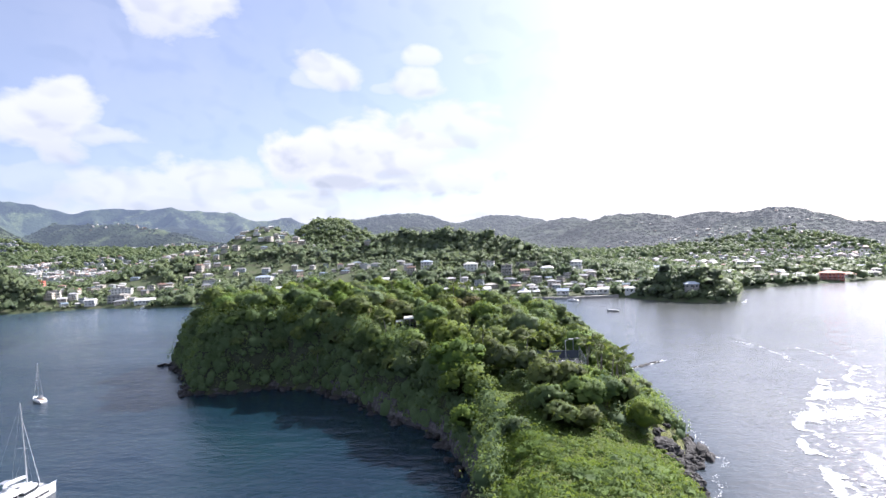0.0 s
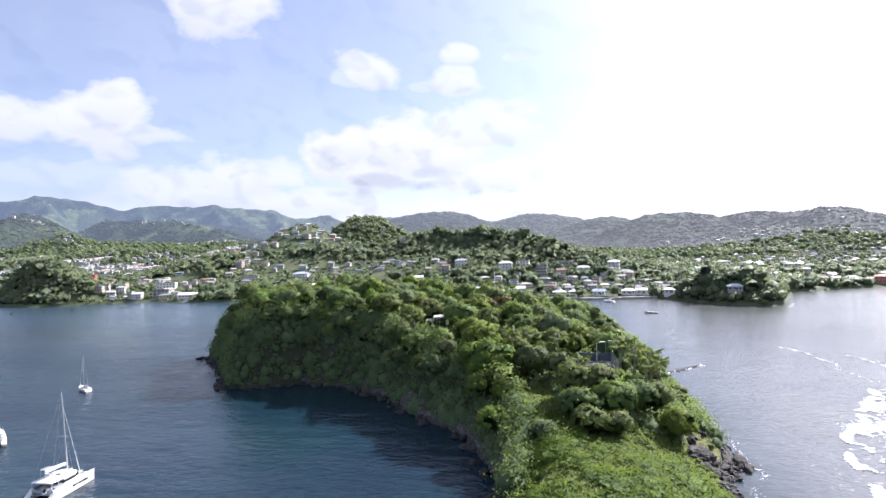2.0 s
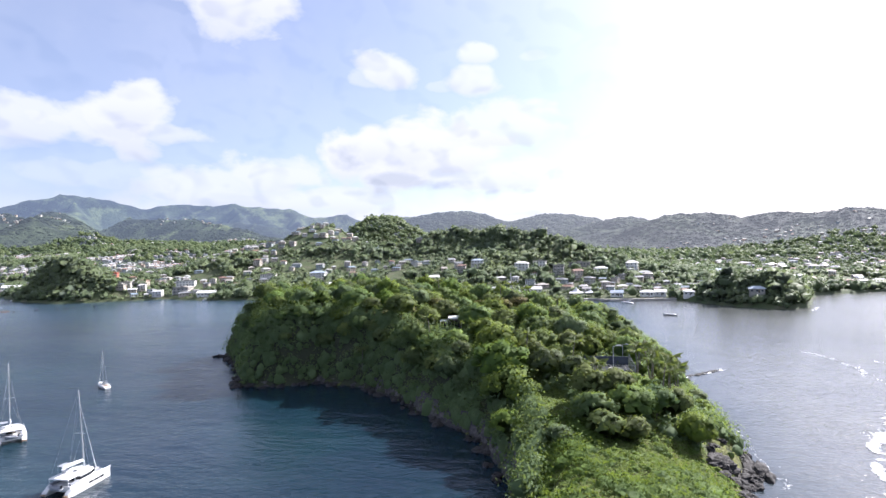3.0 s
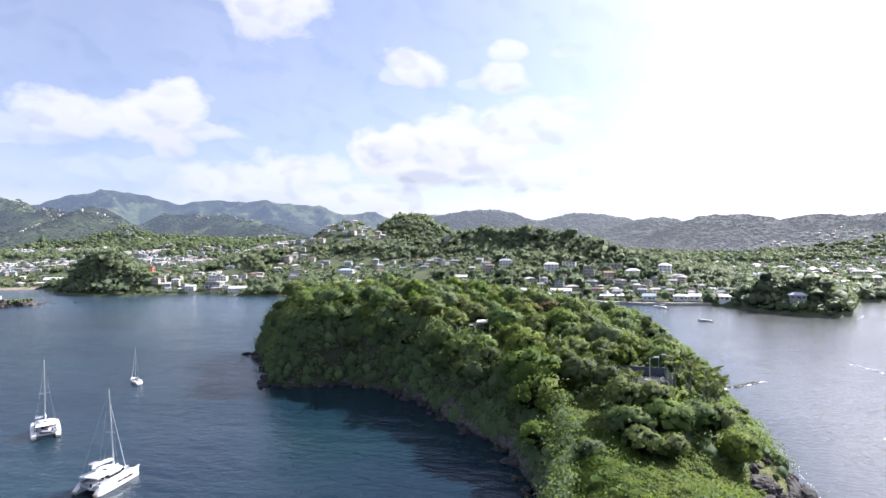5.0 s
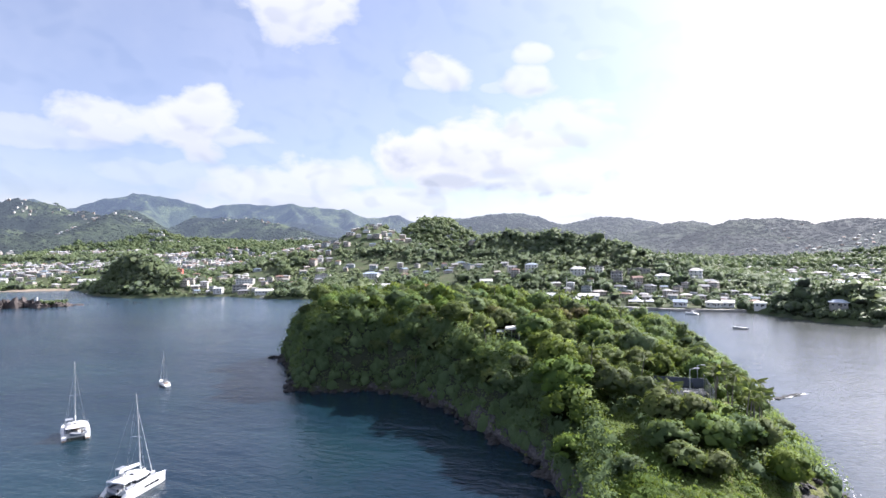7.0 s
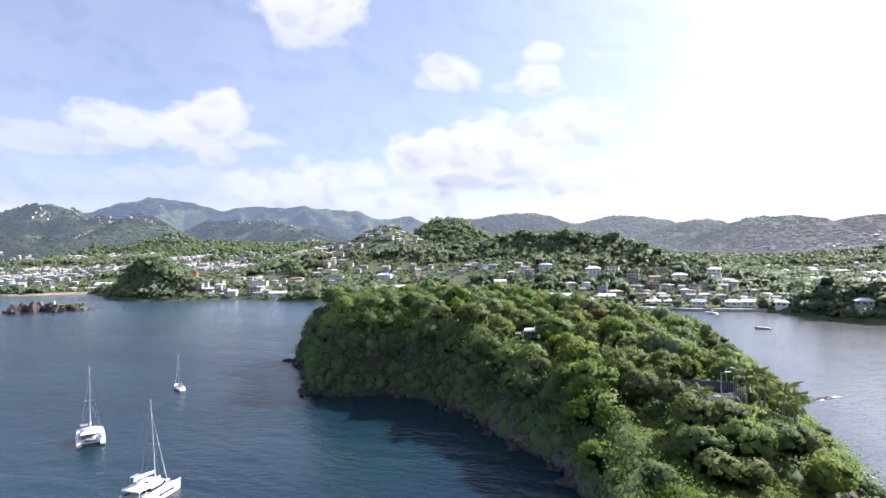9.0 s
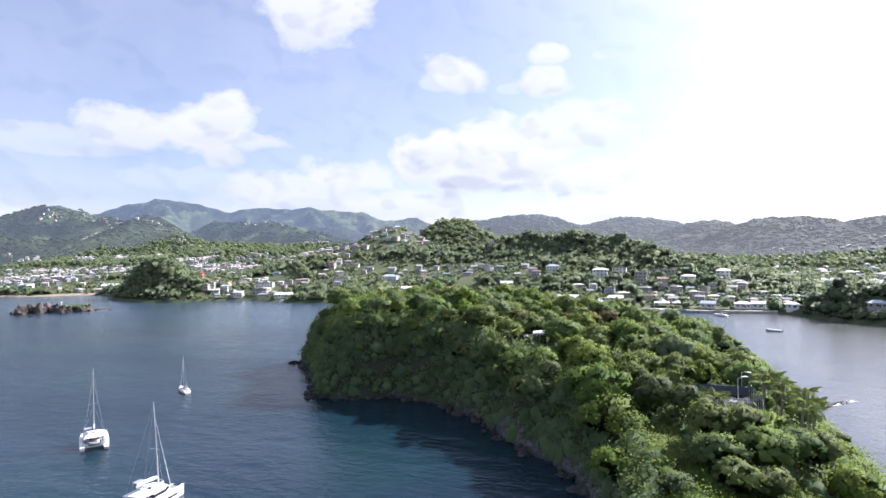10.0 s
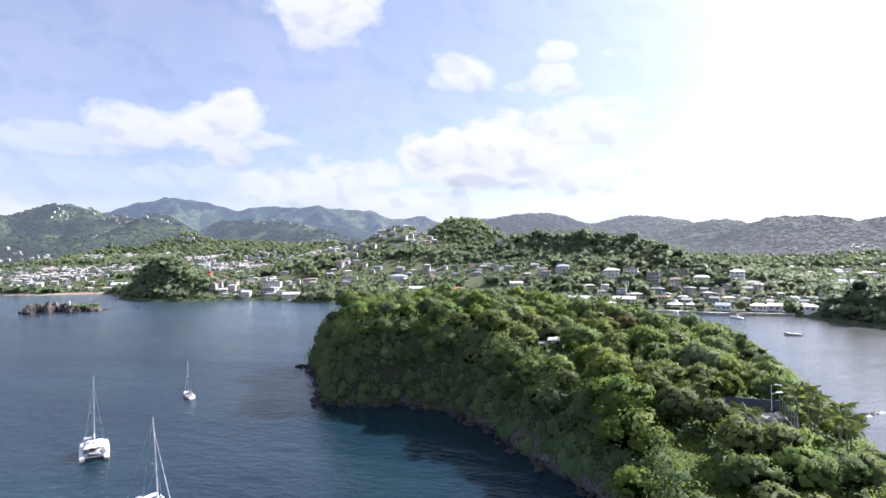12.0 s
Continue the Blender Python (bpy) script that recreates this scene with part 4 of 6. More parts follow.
TERRACOTTA = surface("terracotta_roof", (0.48, 0.20, 0.11), (0.36, 0.14, 0.09), 0.6, 0.7, 0.3)
CONCRETE = surface("concrete", (0.42, 0.40, 0.37), (0.28, 0.27, 0.25), 0.5, 0.85, 0.3)


def glass_material(name, colour, rough=0.08):
    m, g, out = material(name)
    at = g.add("ShaderNodeTexCoord").outputs["Object"]
    c = g.mix(g.noise(at, 0.8, 2), (*colour, 1), tuple(x * 1.8 for x in colour) + (1,))
    b = g.add("ShaderNodeBsdfPrincipled", Base_Color=c, Roughness=rough, IOR=1.5)
    g.put(out.inputs[0], b.outputs[0])
    return m


GLASS = glass_material("window_glass", (0.03, 0.04, 0.05))


def hip_roof(bm, w, d, z, rise, over=0.6, ridge=None):
    """A hipped roof with eaves; ridge 0 makes a pyramid, and ridge w a gable."""
    ridge = w * 0.45 if ridge is None else ridge
    a, b = w / 2 + over, d / 2 + over
    v = [bm.verts.new(p) for p in ((-a, -b, z), (a, -b, z), (a, b, z), (-a, b, z), (-a, -b, z + 0.22), (a, -b, z + 0.22), (a, b, z + 0.22), (-a, b, z + 0.22),
                                   (-ridge / 2, 0, z + rise), (ridge / 2 + 0.01, 0, z + rise))]
    for f in ((3, 2, 1, 0), (0, 1, 5, 4), (1, 2, 6, 5), (2, 3, 7, 6), (3, 0, 4, 7), (4, 5, 9, 8), (6, 7, 8, 9), (5, 6, 9), (7, 4, 8)):
        bm.faces.new([v[k] for k in f])
    return bm


def add_windows(house, w, d, storeys, step=2.6, high=1.25, wide=1.3):
    """Panes with a sill in the front and side walls, each a part."""
    pane = bmesh.new()
    box(pane, -wide / 2, wide / 2, -0.05, 0.05, 0, high)
    pane_me = bpy.data.meshes.new("window")
    pane.to_mesh(pane_me), pane.free()
    pane_me.materials.append(GLASS)
    n = max(2, int(w // step))
    for s in range(storeys):
        z = s * 3.0 + 1.0
        for k in range(n):
            part("window", pane_me, None, house, m=pose(-w / 2 + w * (k + 0.5) / n, -d / 2 - 0.03, z))
        for k in range(max(1, int(d // 4))):
            y = -d / 2 + d * (k + 0.5) / max(1, int(d // 4))
            part("window", pane_me, None, house, m=pose(w / 2 + 0.03, y, z, 0, 0, 90))


def house_kind(w, d, storeys, roof, wall_mat, roof_mat, label, balcony=False, name="house", step=3.2, m=None):
    """A house: walls with a plinth, roof with eaves, panes, and a balcony or gallery."""
    h = thing(name, label, "house", m, group="town houses" if name == "house" else "")
    bm = bmesh.new()
    box(bm, -w / 2, w / 2, -d / 2, d / 2, -3.0, storeys * 3.0)
    box(bm, -w / 2 - 0.15, w / 2 + 0.15, -d / 2 - 0.15, d / 2 + 0.15, -3.0, 0.25)
    part("wall", bm, wall_mat, h)
    bm = bmesh.new()
    top = storeys * 3.0
    if roof == "flat":
        box(bm, -w / 2 - 0.4, w / 2 + 0.4, -d / 2 - 0.4, d / 2 + 0.4, top, top + 0.35)
        box(bm, -w / 2 - 0.3, w / 2 + 0.3, -d / 2 - 0.3, -d / 2 - 0.1, top + 0.35, top + 0.9)
        box(bm, -w * 0.1, w * 0.15, 0, d * 0.3, top + 0.35, top + 1.6)
    elif roof == "gable":
        hip_roof(bm, w, d, top, d * 0.27, 0.6, w + 1.15)
    else:
        hip_roof(bm, w, d, top, d * 0.24, 0.8)
    part("roof", bm, roof_mat, h)
    add_windows(h, w, d, storeys, step)
    bm = bmesh.new()
    part("door", box(bm, -0.5, 0.5, -0.06, 0.06, 0.05, 2.1), BARK, h, m=pose(w * 0.12, -d / 2 - 0.05, 0))
    if balcony:
        for s in range(1, storeys + 1):
            bm = bmesh.new()
            box(bm, -w / 2, w / 2, -1.6, 0, -0.15, 0)
            for k in range(5):
                box(bm, -w / 2 + 0.1 + (w - 0.4) * k / 4, -w / 2 + 0.3 + (w - 0.4) * k / 4, -1.55, -1.35, -3.0, 1.0)
            box(bm, -w / 2, w / 2, -1.58, -1.5, 0.9, 1.0)
            part("balcony", bm, WHITE_PAINT, h, m=pose(0, -d / 2 - 0.12, (s - 1) * 3.0 + (3.0 if s < storeys else 3.0)) if s < storeys else pose(0, -d / 2 - 0.12, 0.02))
    return h


HOUSE_SPOTS = [(18, 490, 9), (30, 489, 6), (-32, 488, 6), (-40, 492, 3)]          # x, y, radius: kept free of woods


def stand(x, y):
    return float(land_height(np.array([x]), np.array([y]))[0])


def landmark(x, y, turn, *args, **kw):
    HOUSE_SPOTS.append((x, y, max(args[0], args[1]) * 0.6))
    return house_kind(*args, m=pose(x, y, stand(x, y) + 0.6, 0, 0, turn), name="building", **kw)


landmark(-614, 634, 30, 11, 10, 4, "flat", RED_PAINT, TERRACOTTA, "four-storey red apartment block with pale floor bands", balcony=True, step=2.4)
landmark(-278, 586, 18, 17, 10, 3, "hip", WHITE_PAINT, BLUE_ROOF, "three-storey white house with a pale blue roof", balcony=True)
landmark(-333, 570, 22, 17, 11, 3, "flat", WHITE_PAINT, CONCRETE, "three-storey white building with rows of windows", step=2.4)
landmark(-89, 604, 5, 13, 9, 2, "hip", WHITE_PAINT, BLUE_ROOF, "two-storey pale house with a blue-grey hipped roof", balcony=True)
landmark(-38, 596, 0, 15, 10, 2, "hip", WHITE_PAINT, WHITE_PAINT, "cream villa with white gables on the hillside")
landmark(-19, 606, -5, 14, 10, 2, "flat", WHITE_PAINT, CONCRETE, "cream stepped villa below the wooded hill")
landmark(2, 575, -3, 11, 9, 3, "flat", CONCRETE, CONCRETE, "unfinished grey concrete house with open storeys", balcony=True)
landmark(24, 606, -6, 22, 9, 1, "flat", CONCRETE, CONCRETE, "long low house with a pale flat roof")
landmark(45, 580, -8, 13, 9, 1, "hip", WHITE_PAINT, WHITE_PAINT, "low white house with a bright roof")
landmark(78, 600, -10, 12, 10, 2, "hip", WHITE_PAINT, WHITE_PAINT, "white house with a pyramid roof on the slope")
landmark(-130, 560, 8, 12, 8, 1, "gable", WHITE_PAINT, WHITE_PAINT, "low white house among trees")
landmark(-190, 540, 10, 18, 9, 1, "hip", WHITE_PAINT, TERRACOTTA, "long low house with a red tiled roof")
landmark(-240, 545, 12, 26, 9, 1, "gable", WHITE_PAINT, WHITE_PAINT, "long white shed with a bright metal roof")
landmark(-60, 500, 4, 20, 10, 1, "gable", WHITE_PAINT, WHITE_PAINT, "white storage shed by the playing field")
landmark(-22, 505, 4, 18, 9, 1, "gable", WHITE_PAINT, WHITE_PAINT, "low white shed by the quay")
landmark(52, 484, -6, 10, 8, 1, "gable", WHITE_PAINT, BLUE_ROOF, "white boathouse with a steep gable by the quay")
landmark(77, 486, -8, 11, 8, 1, "hip", WHITE_PAINT, WHITE_PAINT, "low white waterfront building with bright roofs")
landmark(88, 488, -10, 9, 8, 1, "gable", WHITE_PAINT, WHITE_PAINT, "small white waterfront building")
landmark(108, 475, -12, 8, 7, 1, "hip", WHITE_PAINT, WHITE_PAINT, "white two-storey house at the waterline")
landmark(146, 434, -14, 10, 8, 1, "hip", CONCRETE, BLUE_ROOF, "low house with a pale roof among trees")
landmark(-405, 512, 20, 16, 8, 2, "flat", CONCRETE, CONCRETE, "grey waterfront house on concrete piers", balcony=True)
landmark(-362, 497, 20, 18, 9, 1, "gable", WHITE_PAINT, WHITE_PAINT, "long waterfront shed with a pale roof")
landmark(-425, 545, 22, 20, 9, 2, "flat", WHITE_PAINT, CONCRETE, "pale two-storey flat-roofed building")
landmark(-700, 560, 30, 22, 12, 1, "gable", WHITE_PAINT, WHITE_PAINT, "pale arched shed by the beach")

landmark(322, 572, -25, 20, 10, 2, "hip", RED_PAINT, TERRACOTTA, "orange-red waterfront building with a tiled roof", balcony=True)
landmark(345, 590, -25, 16, 10, 1, "hip", WHITE_PAINT, TERRACOTTA, "low waterfront building with a red roof")
landmark(175, 640, -12, 26, 11, 2, "hip", WHITE_PAINT, BLUE_ROOF, "long pale building with a blue-grey roof")
landmark(225, 665, -14, 24, 11, 2, "hip", WHITE_PAINT, BLUE_ROOF, "long two-storey building with a light blue roof")
landmark(-640, 560, 25, 14, 9, 1, "hip", WHITE_PAINT, BLUE_ROOF, "low pale house below the wooded mound")

KIND_LIST = [(9, 8, 1, "hip", False), (11, 8, 2, "hip", True), (12, 9, 2, "gable", False), (10, 8, 1, "gable", False), (14, 9, 2, "flat", True), (12, 9, 3, "hip", True), (16, 9, 1, "hip", False), (10, 9, 2, "flat", False)]
KIND_LABELS = ["small one-storey house with a hipped roof", "two-storey house with a balcony and hipped roof", "two-storey house with a gabled roof", "small one-storey house with a gabled roof",
               "two-storey flat-roofed house with a balcony", "three-storey house with balconies on the slope", "long low house with a hipped roof", "plain two-storey flat-roofed house"]
# town quarters: middle, half widths, number of houses
QUARTERS = [(-420, 500, 36, 10, 14), (-600, 610, 70, 45, 16), (-430, 560, 90, 32, 30), (-300, 640, 90, 45, 22), (-420, 745, 95, 60, 62), (-300, 800, 75, 55, 30), (-180, 640, 70, 60, 12), (90, 555, 65, 45, 28),
            (-820, 545, 150, 50, 50), (20, 560, 60, 35, 10), (250, 700, 120, 70, 24), (420, 680, 110, 50, 16), (150, 800, 110, 70, 20), (290, 592, 55, 16, 14), (370, 625, 60, 22, 12), (70, 520, 50, 18, 12), (-500, 690, 80, 60, 14)]
FAR_QUARTERS = [(-950, 620, 180, 80, 120), (-620, 760, 120, 90, 60), (-490, 890, 110, 70, 30), (380, 900, 200, 130, 110),
                (330, 1250, 250, 170, 30), (620, 900, 150, 150, 60), (100, 1100, 200, 150, 24), (-250, 1250, 250, 150, 24), (500, 1500, 200, 120, 16), (-100, 1900, 400, 250, 50)]

# hillside districts: middle, half length across and half depth along the line of sight, houses
DISTRICTS = [(-1503, 899, 60, 60, 22), (-1441, 997, 60, 50, 22), (-1346, 1043, 45, 45, 22), (-1065, 833, 55, 45, 56), (-981, 857, 55, 50, 50), (-793, 766, 60, 70, 76), (-705, 783, 55, 60, 66),
             (-937, 579, 75, 70, 70), (-828, 649, 70, 75, 80), (-1084, 1315, 60, 60, 34), (-947, 1417, 60, 70, 40), (-1601, 1513, 60, 60, 8), (-1056, 1070, 55, 70, 26), (-1000, 1200, 90, 90, 30), (-860, 1200, 80, 120, 34),
             (-800, 900, 80, 80, 40), (-640, 900, 90, 90, 44), (-560, 820, 60, 60, 26), (125, 1012, 50, 140, 24), (420, 1250, 130, 160, 16), (600, 1350, 120, 100, 12)]
# houses strung along the ridges: from, to, spread, houses
LANES = [(-1670, 1060, -1560, 1140, 16, 16), (-1560, 1140, -1390, 1170, 14, 22), (-1490, 870, -1400, 960, 10, 14), (-1500, 1290, -1340, 1240, 16, 14), (-1380, 1615, -1180, 1650, 14, 16), (-1330, 590, -1180, 780, 14, 20),
         (330, 1290, 520, 1400, 20, 12), (560, 1250, 700, 1180, 18, 12), (420, 1050, 640, 1000, 16, 16)]


def build_town():
    rng = np.random.default_rng(12)
    kinds = [house_kind(w, d, s, roof, WALL_PAINT, ROOF_PAINT, lab, bal, m=pose(0, 0, -300)) for (w, d, s, roof, bal), lab in zip(KIND_LIST, KIND_LABELS)]
    used = 0
    for qx, qy, rx, ry, many in QUARTERS:
        tries, made = 0, 0
        while made < many * 0.92 and tries < many * 14:
            tries += 1
            x, y = qx + rng.normal() * rx * 0.6, qy + rng.normal() * ry * 0.6
            if y - coast_y(x) < 9 or any((x - a) ** 2 + (y - b) ** 2 < (r + 7.5) ** 2 for a, b, r in HOUSE_SPOTS):
                continue
            k = int(rng.choice([0, 0, 1, 2, 3, 3, 4, 5, 6, 6, 7]))
            m = pose(x, y, stand(x, y) + 0.9, 0, 0, math.degrees(math.atan2(-x, y)) * 0.6 + rng.normal() * 22)
            if used < len(kinds):
                k = used
                t = kinds[k]
            else:
                t = copy_thing(kinds[k], m)
            t.matrix_basis = m
            s = rng.uniform(0.52, 0.82)
            t.scale = (s, s, s)
            HOUSE_SPOTS.append((x, y, KIND_LIST[k][0] * 0.5 * s))
            used, made = used + 1, made + 1
    # farther quarters: joined houses, each with walls, roof and dark panes
    walls, roofs, panes = [], [], []
    cube_f = np.array([(0, 1, 5), (0, 5, 4), (1, 2, 6), (1, 6, 5), (2, 3, 7), (2, 7, 6), (3, 0, 4), (3, 4, 7), (4, 5, 6), (4, 6, 7)])
    hip_f = np.array([(0, 1, 5), (0, 5, 4), (2, 3, 4), (2, 4, 5), (1, 2, 5), (3, 0, 4)])
    spread = []
    for qx, qy, rx, ry, many in DISTRICTS:
        a = math.atan2(qx, qy)
        u, w = rng.uniform(-1, 1, many) * rx, rng.uniform(-1, 1, many) * ry
        u += np.sin(w * 0.3) * 4
        spread += [(x, y) for x, y in zip(qx + u * math.cos(a) + w * math.sin(a), qy - u * math.sin(a) + w * math.cos(a))]
    for ax, ay, bx, by, wide, many in LANES:
        t = np.sort(rng.random(many))
        spread += [(ax + (bx - ax) * k + rng.normal() * wide, ay + (by - ay) * k + rng.normal() * wide) for k in t]
    for qx, qy, rx, ry, many in FAR_QUARTERS + [(0, 0, 0, 0, 0)]:
        xs, ys = qx + rng.normal(size=many) * rx * 0.65, qy + rng.normal(size=many) * ry * 0.65
        if math.hypot(qx, qy) > FAR_EDGE:      # hamlets strung along the ridges
            lane = rng.integers(0, 4, many)
            xs = qx + (lane - 1.5) * rx * 0.5 + rng.normal(size=many) * rx * 0.16
            ys = qy + np.sin(lane * 2.3) * ry * 0.6 + (xs - qx) * 0.12 + rng.normal(size=many) * ry * 0.12
        if many == 0:
            xs, ys = (np.array(c) for c in zip(*spread))
        zs = land_height(xs, ys)
        for x, y, z in zip(xs, ys, zs):
            if y - coast_y(x) < 12:
                continue
            if many and math.hypot(x, y) > FAR_EDGE and rng.random() < 0.45:
                continue
            w, d, h = rng.uniform(7, 12), rng.uniform(6, 9), rng.choice([3.0, 3.0, 3.2, 5.6, 6.0])
            a = rng.normal() * 0.5 + math.atan2(-x, y) * 0.6
            c, s = math.cos(a), math.sin(a)
            if math.hypot(x, y) > FAR_EDGE - 80:
                w, d, h = w * 0.62, d * 0.62, min(h, 2.6)
            at = np.array([x, y, z + 1.2])
            R = np.array([[c, -s, 0], [s, c, 0], [0, 0, 1]])
            p = np.array([(-w / 2, -d / 2, -4), (w / 2, -d / 2, -4), (w / 2, d / 2, -4), (-w / 2, d / 2, -4), (-w / 2, -d / 2, h), (w / 2, -d / 2, h), (w / 2, d / 2, h), (-w / 2, d / 2, h)])
            walls.append((p @ R.T + at, cube_f))
            rise, o = (0.3 if rng.random() < 0.25 else d * 0.25), 0.6
            p = np.array([(-w / 2 - o, -d / 2 - o, h), (w / 2 + o, -d / 2 - o, h), (w / 2 + o, d / 2 + o, h), (-w / 2 - o, d / 2 + o, h), (-w * 0.25, 0, h + rise), (w * 0.25, 0, h + rise)])
            roofs.append((p @ R.T + at, hip_f))
            for fl in range(int(h // 3)):
                for k in range(3):
                    x0 = -w / 2 + w * (k + 0.5) / 3 - 0.7
                    p = np.array([(x0, -d / 2 - 0.06, fl * 3 + 1), (x0 + 1.5, -d / 2 - 0.06, fl * 3 + 1), (x0 + 1.5, -d / 2 - 0.06, fl * 3 + 2.3), (x0, -d / 2 - 0.06, fl * 3 + 2.3)])
                    panes.append((p @ R.T + at, np.array([(0, 1, 2), (0, 2, 3)])))
            HOUSE_SPOTS.append((x, y, w * 0.5))
    for name, sets, mat in (("far_houses", walls, FAR_WALL), ("far_roofs", roofs, FAR_ROOF), ("far_windows", panes, GLASS)):
        v, f = merge(*sets)
        tagged(new(name, mesh_np(name, v, f, mat)), "many small pale houses across the distant hillsides", "houses", kind="stuff")


build_town()


def cleared(xs, ys):
    """True on the plots of the far houses and on the camera's side of them."""
    plots = set()
    for hx, hy, hr in HOUSE_SPOTS:
        far = math.hypot(hx, hy)
        if far > 780:
            for step in (0, 12, 24):
                s = 1 - step / far
                plots.add((int(hx * s // 11), int(hy * s // 11)))
    return np.array([(int(x // 11), int(y // 11)) in plots for x, y in zip(xs, ys)], bool)


def build_far_woods():
    """Tree canopies on the mainland, too many to count, clear of the houses."""
    rng = np.random.default_rng(9)
    n = 56000
    xs = rng.uniform(-1150, 620, n)
    ys = 400 + 850 * rng.random(n) ** 1.35
    for k, (mx, my, wx, wy, many) in enumerate(((145, 442, 46, 30, 900), (-540, 492, 58, 38, 1200), (-95, 715, 110, 45, 900), (-330, 985, 90, 70, 700))):
        some = slice(k * 1500, k * 1500 + many)
        xs[some], ys[some] = mx + wx * rng.normal(size=many) * 0.5, my + wy * rng.normal(size=many) * 0.5
    d = ys - coast_y(xs)
    z = land_height(xs, ys)
    open_field = fbm(xs, ys, 60, 3, 51)
    ok = (d > 3.5) & (z > 0.5) & (open_field < 0.46 + 0.5 * smooth((z - 25) / 25) + 0.6 * (((xs + 525) / 80) ** 2 + ((ys - 490) / 55) ** 2 < 1) + 0.6 * (((xs - 145) / 55) ** 2 + ((ys - 440) / 40) ** 2 < 1)) & (np.abs(np.arctan2(xs, ys)) < 1.2)
    r = 1.8 + 6.0 * rng.random(n) ** 2.0
    for k in range(2):
        some = slice(k * 1500, k * 1500 + 1300)
        r[some] = np.minimum(r[some], 2.0 + 2.4 * rng.random(1300))
    hx, hy, hr = (np.array(c) for c in zip(*HOUSE_SPOTS))
    for i in np.nonzero(ok)[0]:
        dx, dy = xs[i] - hx, ys[i] - hy
        near = (dx * dx + (dy - 0) ** 2 < (hr + r[i] * 0.8) ** 2)
        front = (np.abs(dx) < hr * 0.8) & (dy < 0) & (dy > -16) & (hx < 130)
        if near.any():
            ok[i] = False
        elif front.any():
            r[i] = min(r[i], rng.uniform(1.2, 2.4))
    for qx, qy, rx, ry, _ in QUARTERS[:7] + QUARTERS[8:9] + FAR_QUARTERS[:4]:
        town = ((xs - qx) / rx) ** 2 + ((ys - qy) / ry) ** 2 < 1.1
        ok &= ~town | (rng.random(n) < 0.5)
        r = np.where(town, np.minimum(r, 3.4), r)
    field = ((xs + 60) / 70) ** 2 + ((ys - 520) / 22) ** 2 < 1
    ok &= ~field | (rng.random(n) < 0.12)
    ok &= ~((ys > 700) & cleared(xs, ys))
    front_row = (xs > -462) & (xs < -370) & (ys < coast_y(xs) + 46)
    ok &= ~front_row | (rng.random(n) < 0.8)
    r = np.where(front_row, np.minimum(r, 2.4), r)
    xs, ys, z, r = xs[ok], ys[ok], z[ok], r[ok]
    tall = rng.uniform(0.35, 0.95, len(xs))
    c, r = np.stack([xs, ys, z + r * tall], -1), r * rng.uniform(0.7, 1.0, len(xs))
    near = ys < 800
    k = np.repeat(np.nonzero(near)[0], 9)
    dirs = sphere_points(len(k), rng, -0.1)
    sprays = tufts(c[k] + dirs * r[k][:, None] * rng.uniform(0.75, 1.15, (len(k), 1)), dirs + (0, 0, 0.2), r[k] * rng.uniform(0.2, 0.36, len(k)), rng, 0.5)
    v, f = merge(blobs(c[near], r[near] * 0.8, rng, ICO0, 0.28, 0.85), sprays)
    way = np.concatenate([np.tile(ICO0[0], (near.sum(), 1)) * 0.7 + (0, 0, 0.5), np.repeat(dirs * 0.75 + (0, 0, 0.5) + rng.normal(size=dirs.shape) * 0.15, 4, 0)])
    way /= np.linalg.norm(way, axis=1, keepdims=True)
    tagged(new("far_woods", mesh_np("far_woods", v, f, FAR_LEAF, normals=way)), "mixed green woods over the coastal hills", "woods", kind="stuff")
    far = np.nonzero(~near)[0]
    k = np.repeat(far, 4)
    dirs = sphere_points(len(k), rng, 0.0)
    sprays = tufts(c[k] + dirs * r[k][:, None] * rng.uniform(0.8, 1.2, (len(k), 1)), dirs + (0, 0, 0.3), r[k] * rng.uniform(0.35, 0.6, len(k)), rng, 0.4)
    v, f = merge(blobs(c[far], r[far] * 1.05, rng, OCTA, 0.3, 0.8), sprays)
    tagged(new("hill_woods", mesh_np("hill_woods", v, f, FAR_LEAF, True)), "round-crowned green woods over the hills behind the town", "woods", kind="stuff")
    n = 60000
    xs, ys = rng.uniform(-1460, 800, n), rng.uniform(450, 1460, n)
    ok = (np.hypot(xs, ys) < FAR_EDGE + 40) & ((ys > 1150) | (xs < -1000))
    xs, ys = xs[ok], ys[ok]
    z = land_height(xs, ys)
    ok = fbm(xs, ys, 120, 3, 52) < 0.45 + 0.3 * smooth((z - 90) / 60)
    for qx, qy, rx, ry, _ in FAR_QUARTERS[:3]:
        ok &= (((xs - qx) / rx) ** 2 + ((ys - qy) / ry) ** 2 > 1.1) | (rng.random(len(xs)) < 0.55)
    ok &= ~cleared(xs, ys)
    xs, ys, z = xs[ok], ys[ok], z[ok]
    r = rng.uniform(3.0, 6.8, len(xs))
    v, f = blobs(np.stack([xs, ys, z + r * 0.35], -1), r, rng, OCTA, 0.3)
    tagged(new("upland_woods", mesh_np("upland_woods", v, f, FAR_LEAF, True)), "green woods over the distant hills", "woods", kind="stuff")

    n = 36000
    xs, ys = rng.uniform(-1800, 950, n), rng.uniform(620, 1800, n)
    z, out = land_height(xs, ys), np.hypot(xs, ys)
    ok = (out > FAR_EDGE - 20) & (out < 2500) & (z > 18) & (fbm(xs, ys, 70, 3, 53) < np.where(xs < -500, 0.3, 0.8))
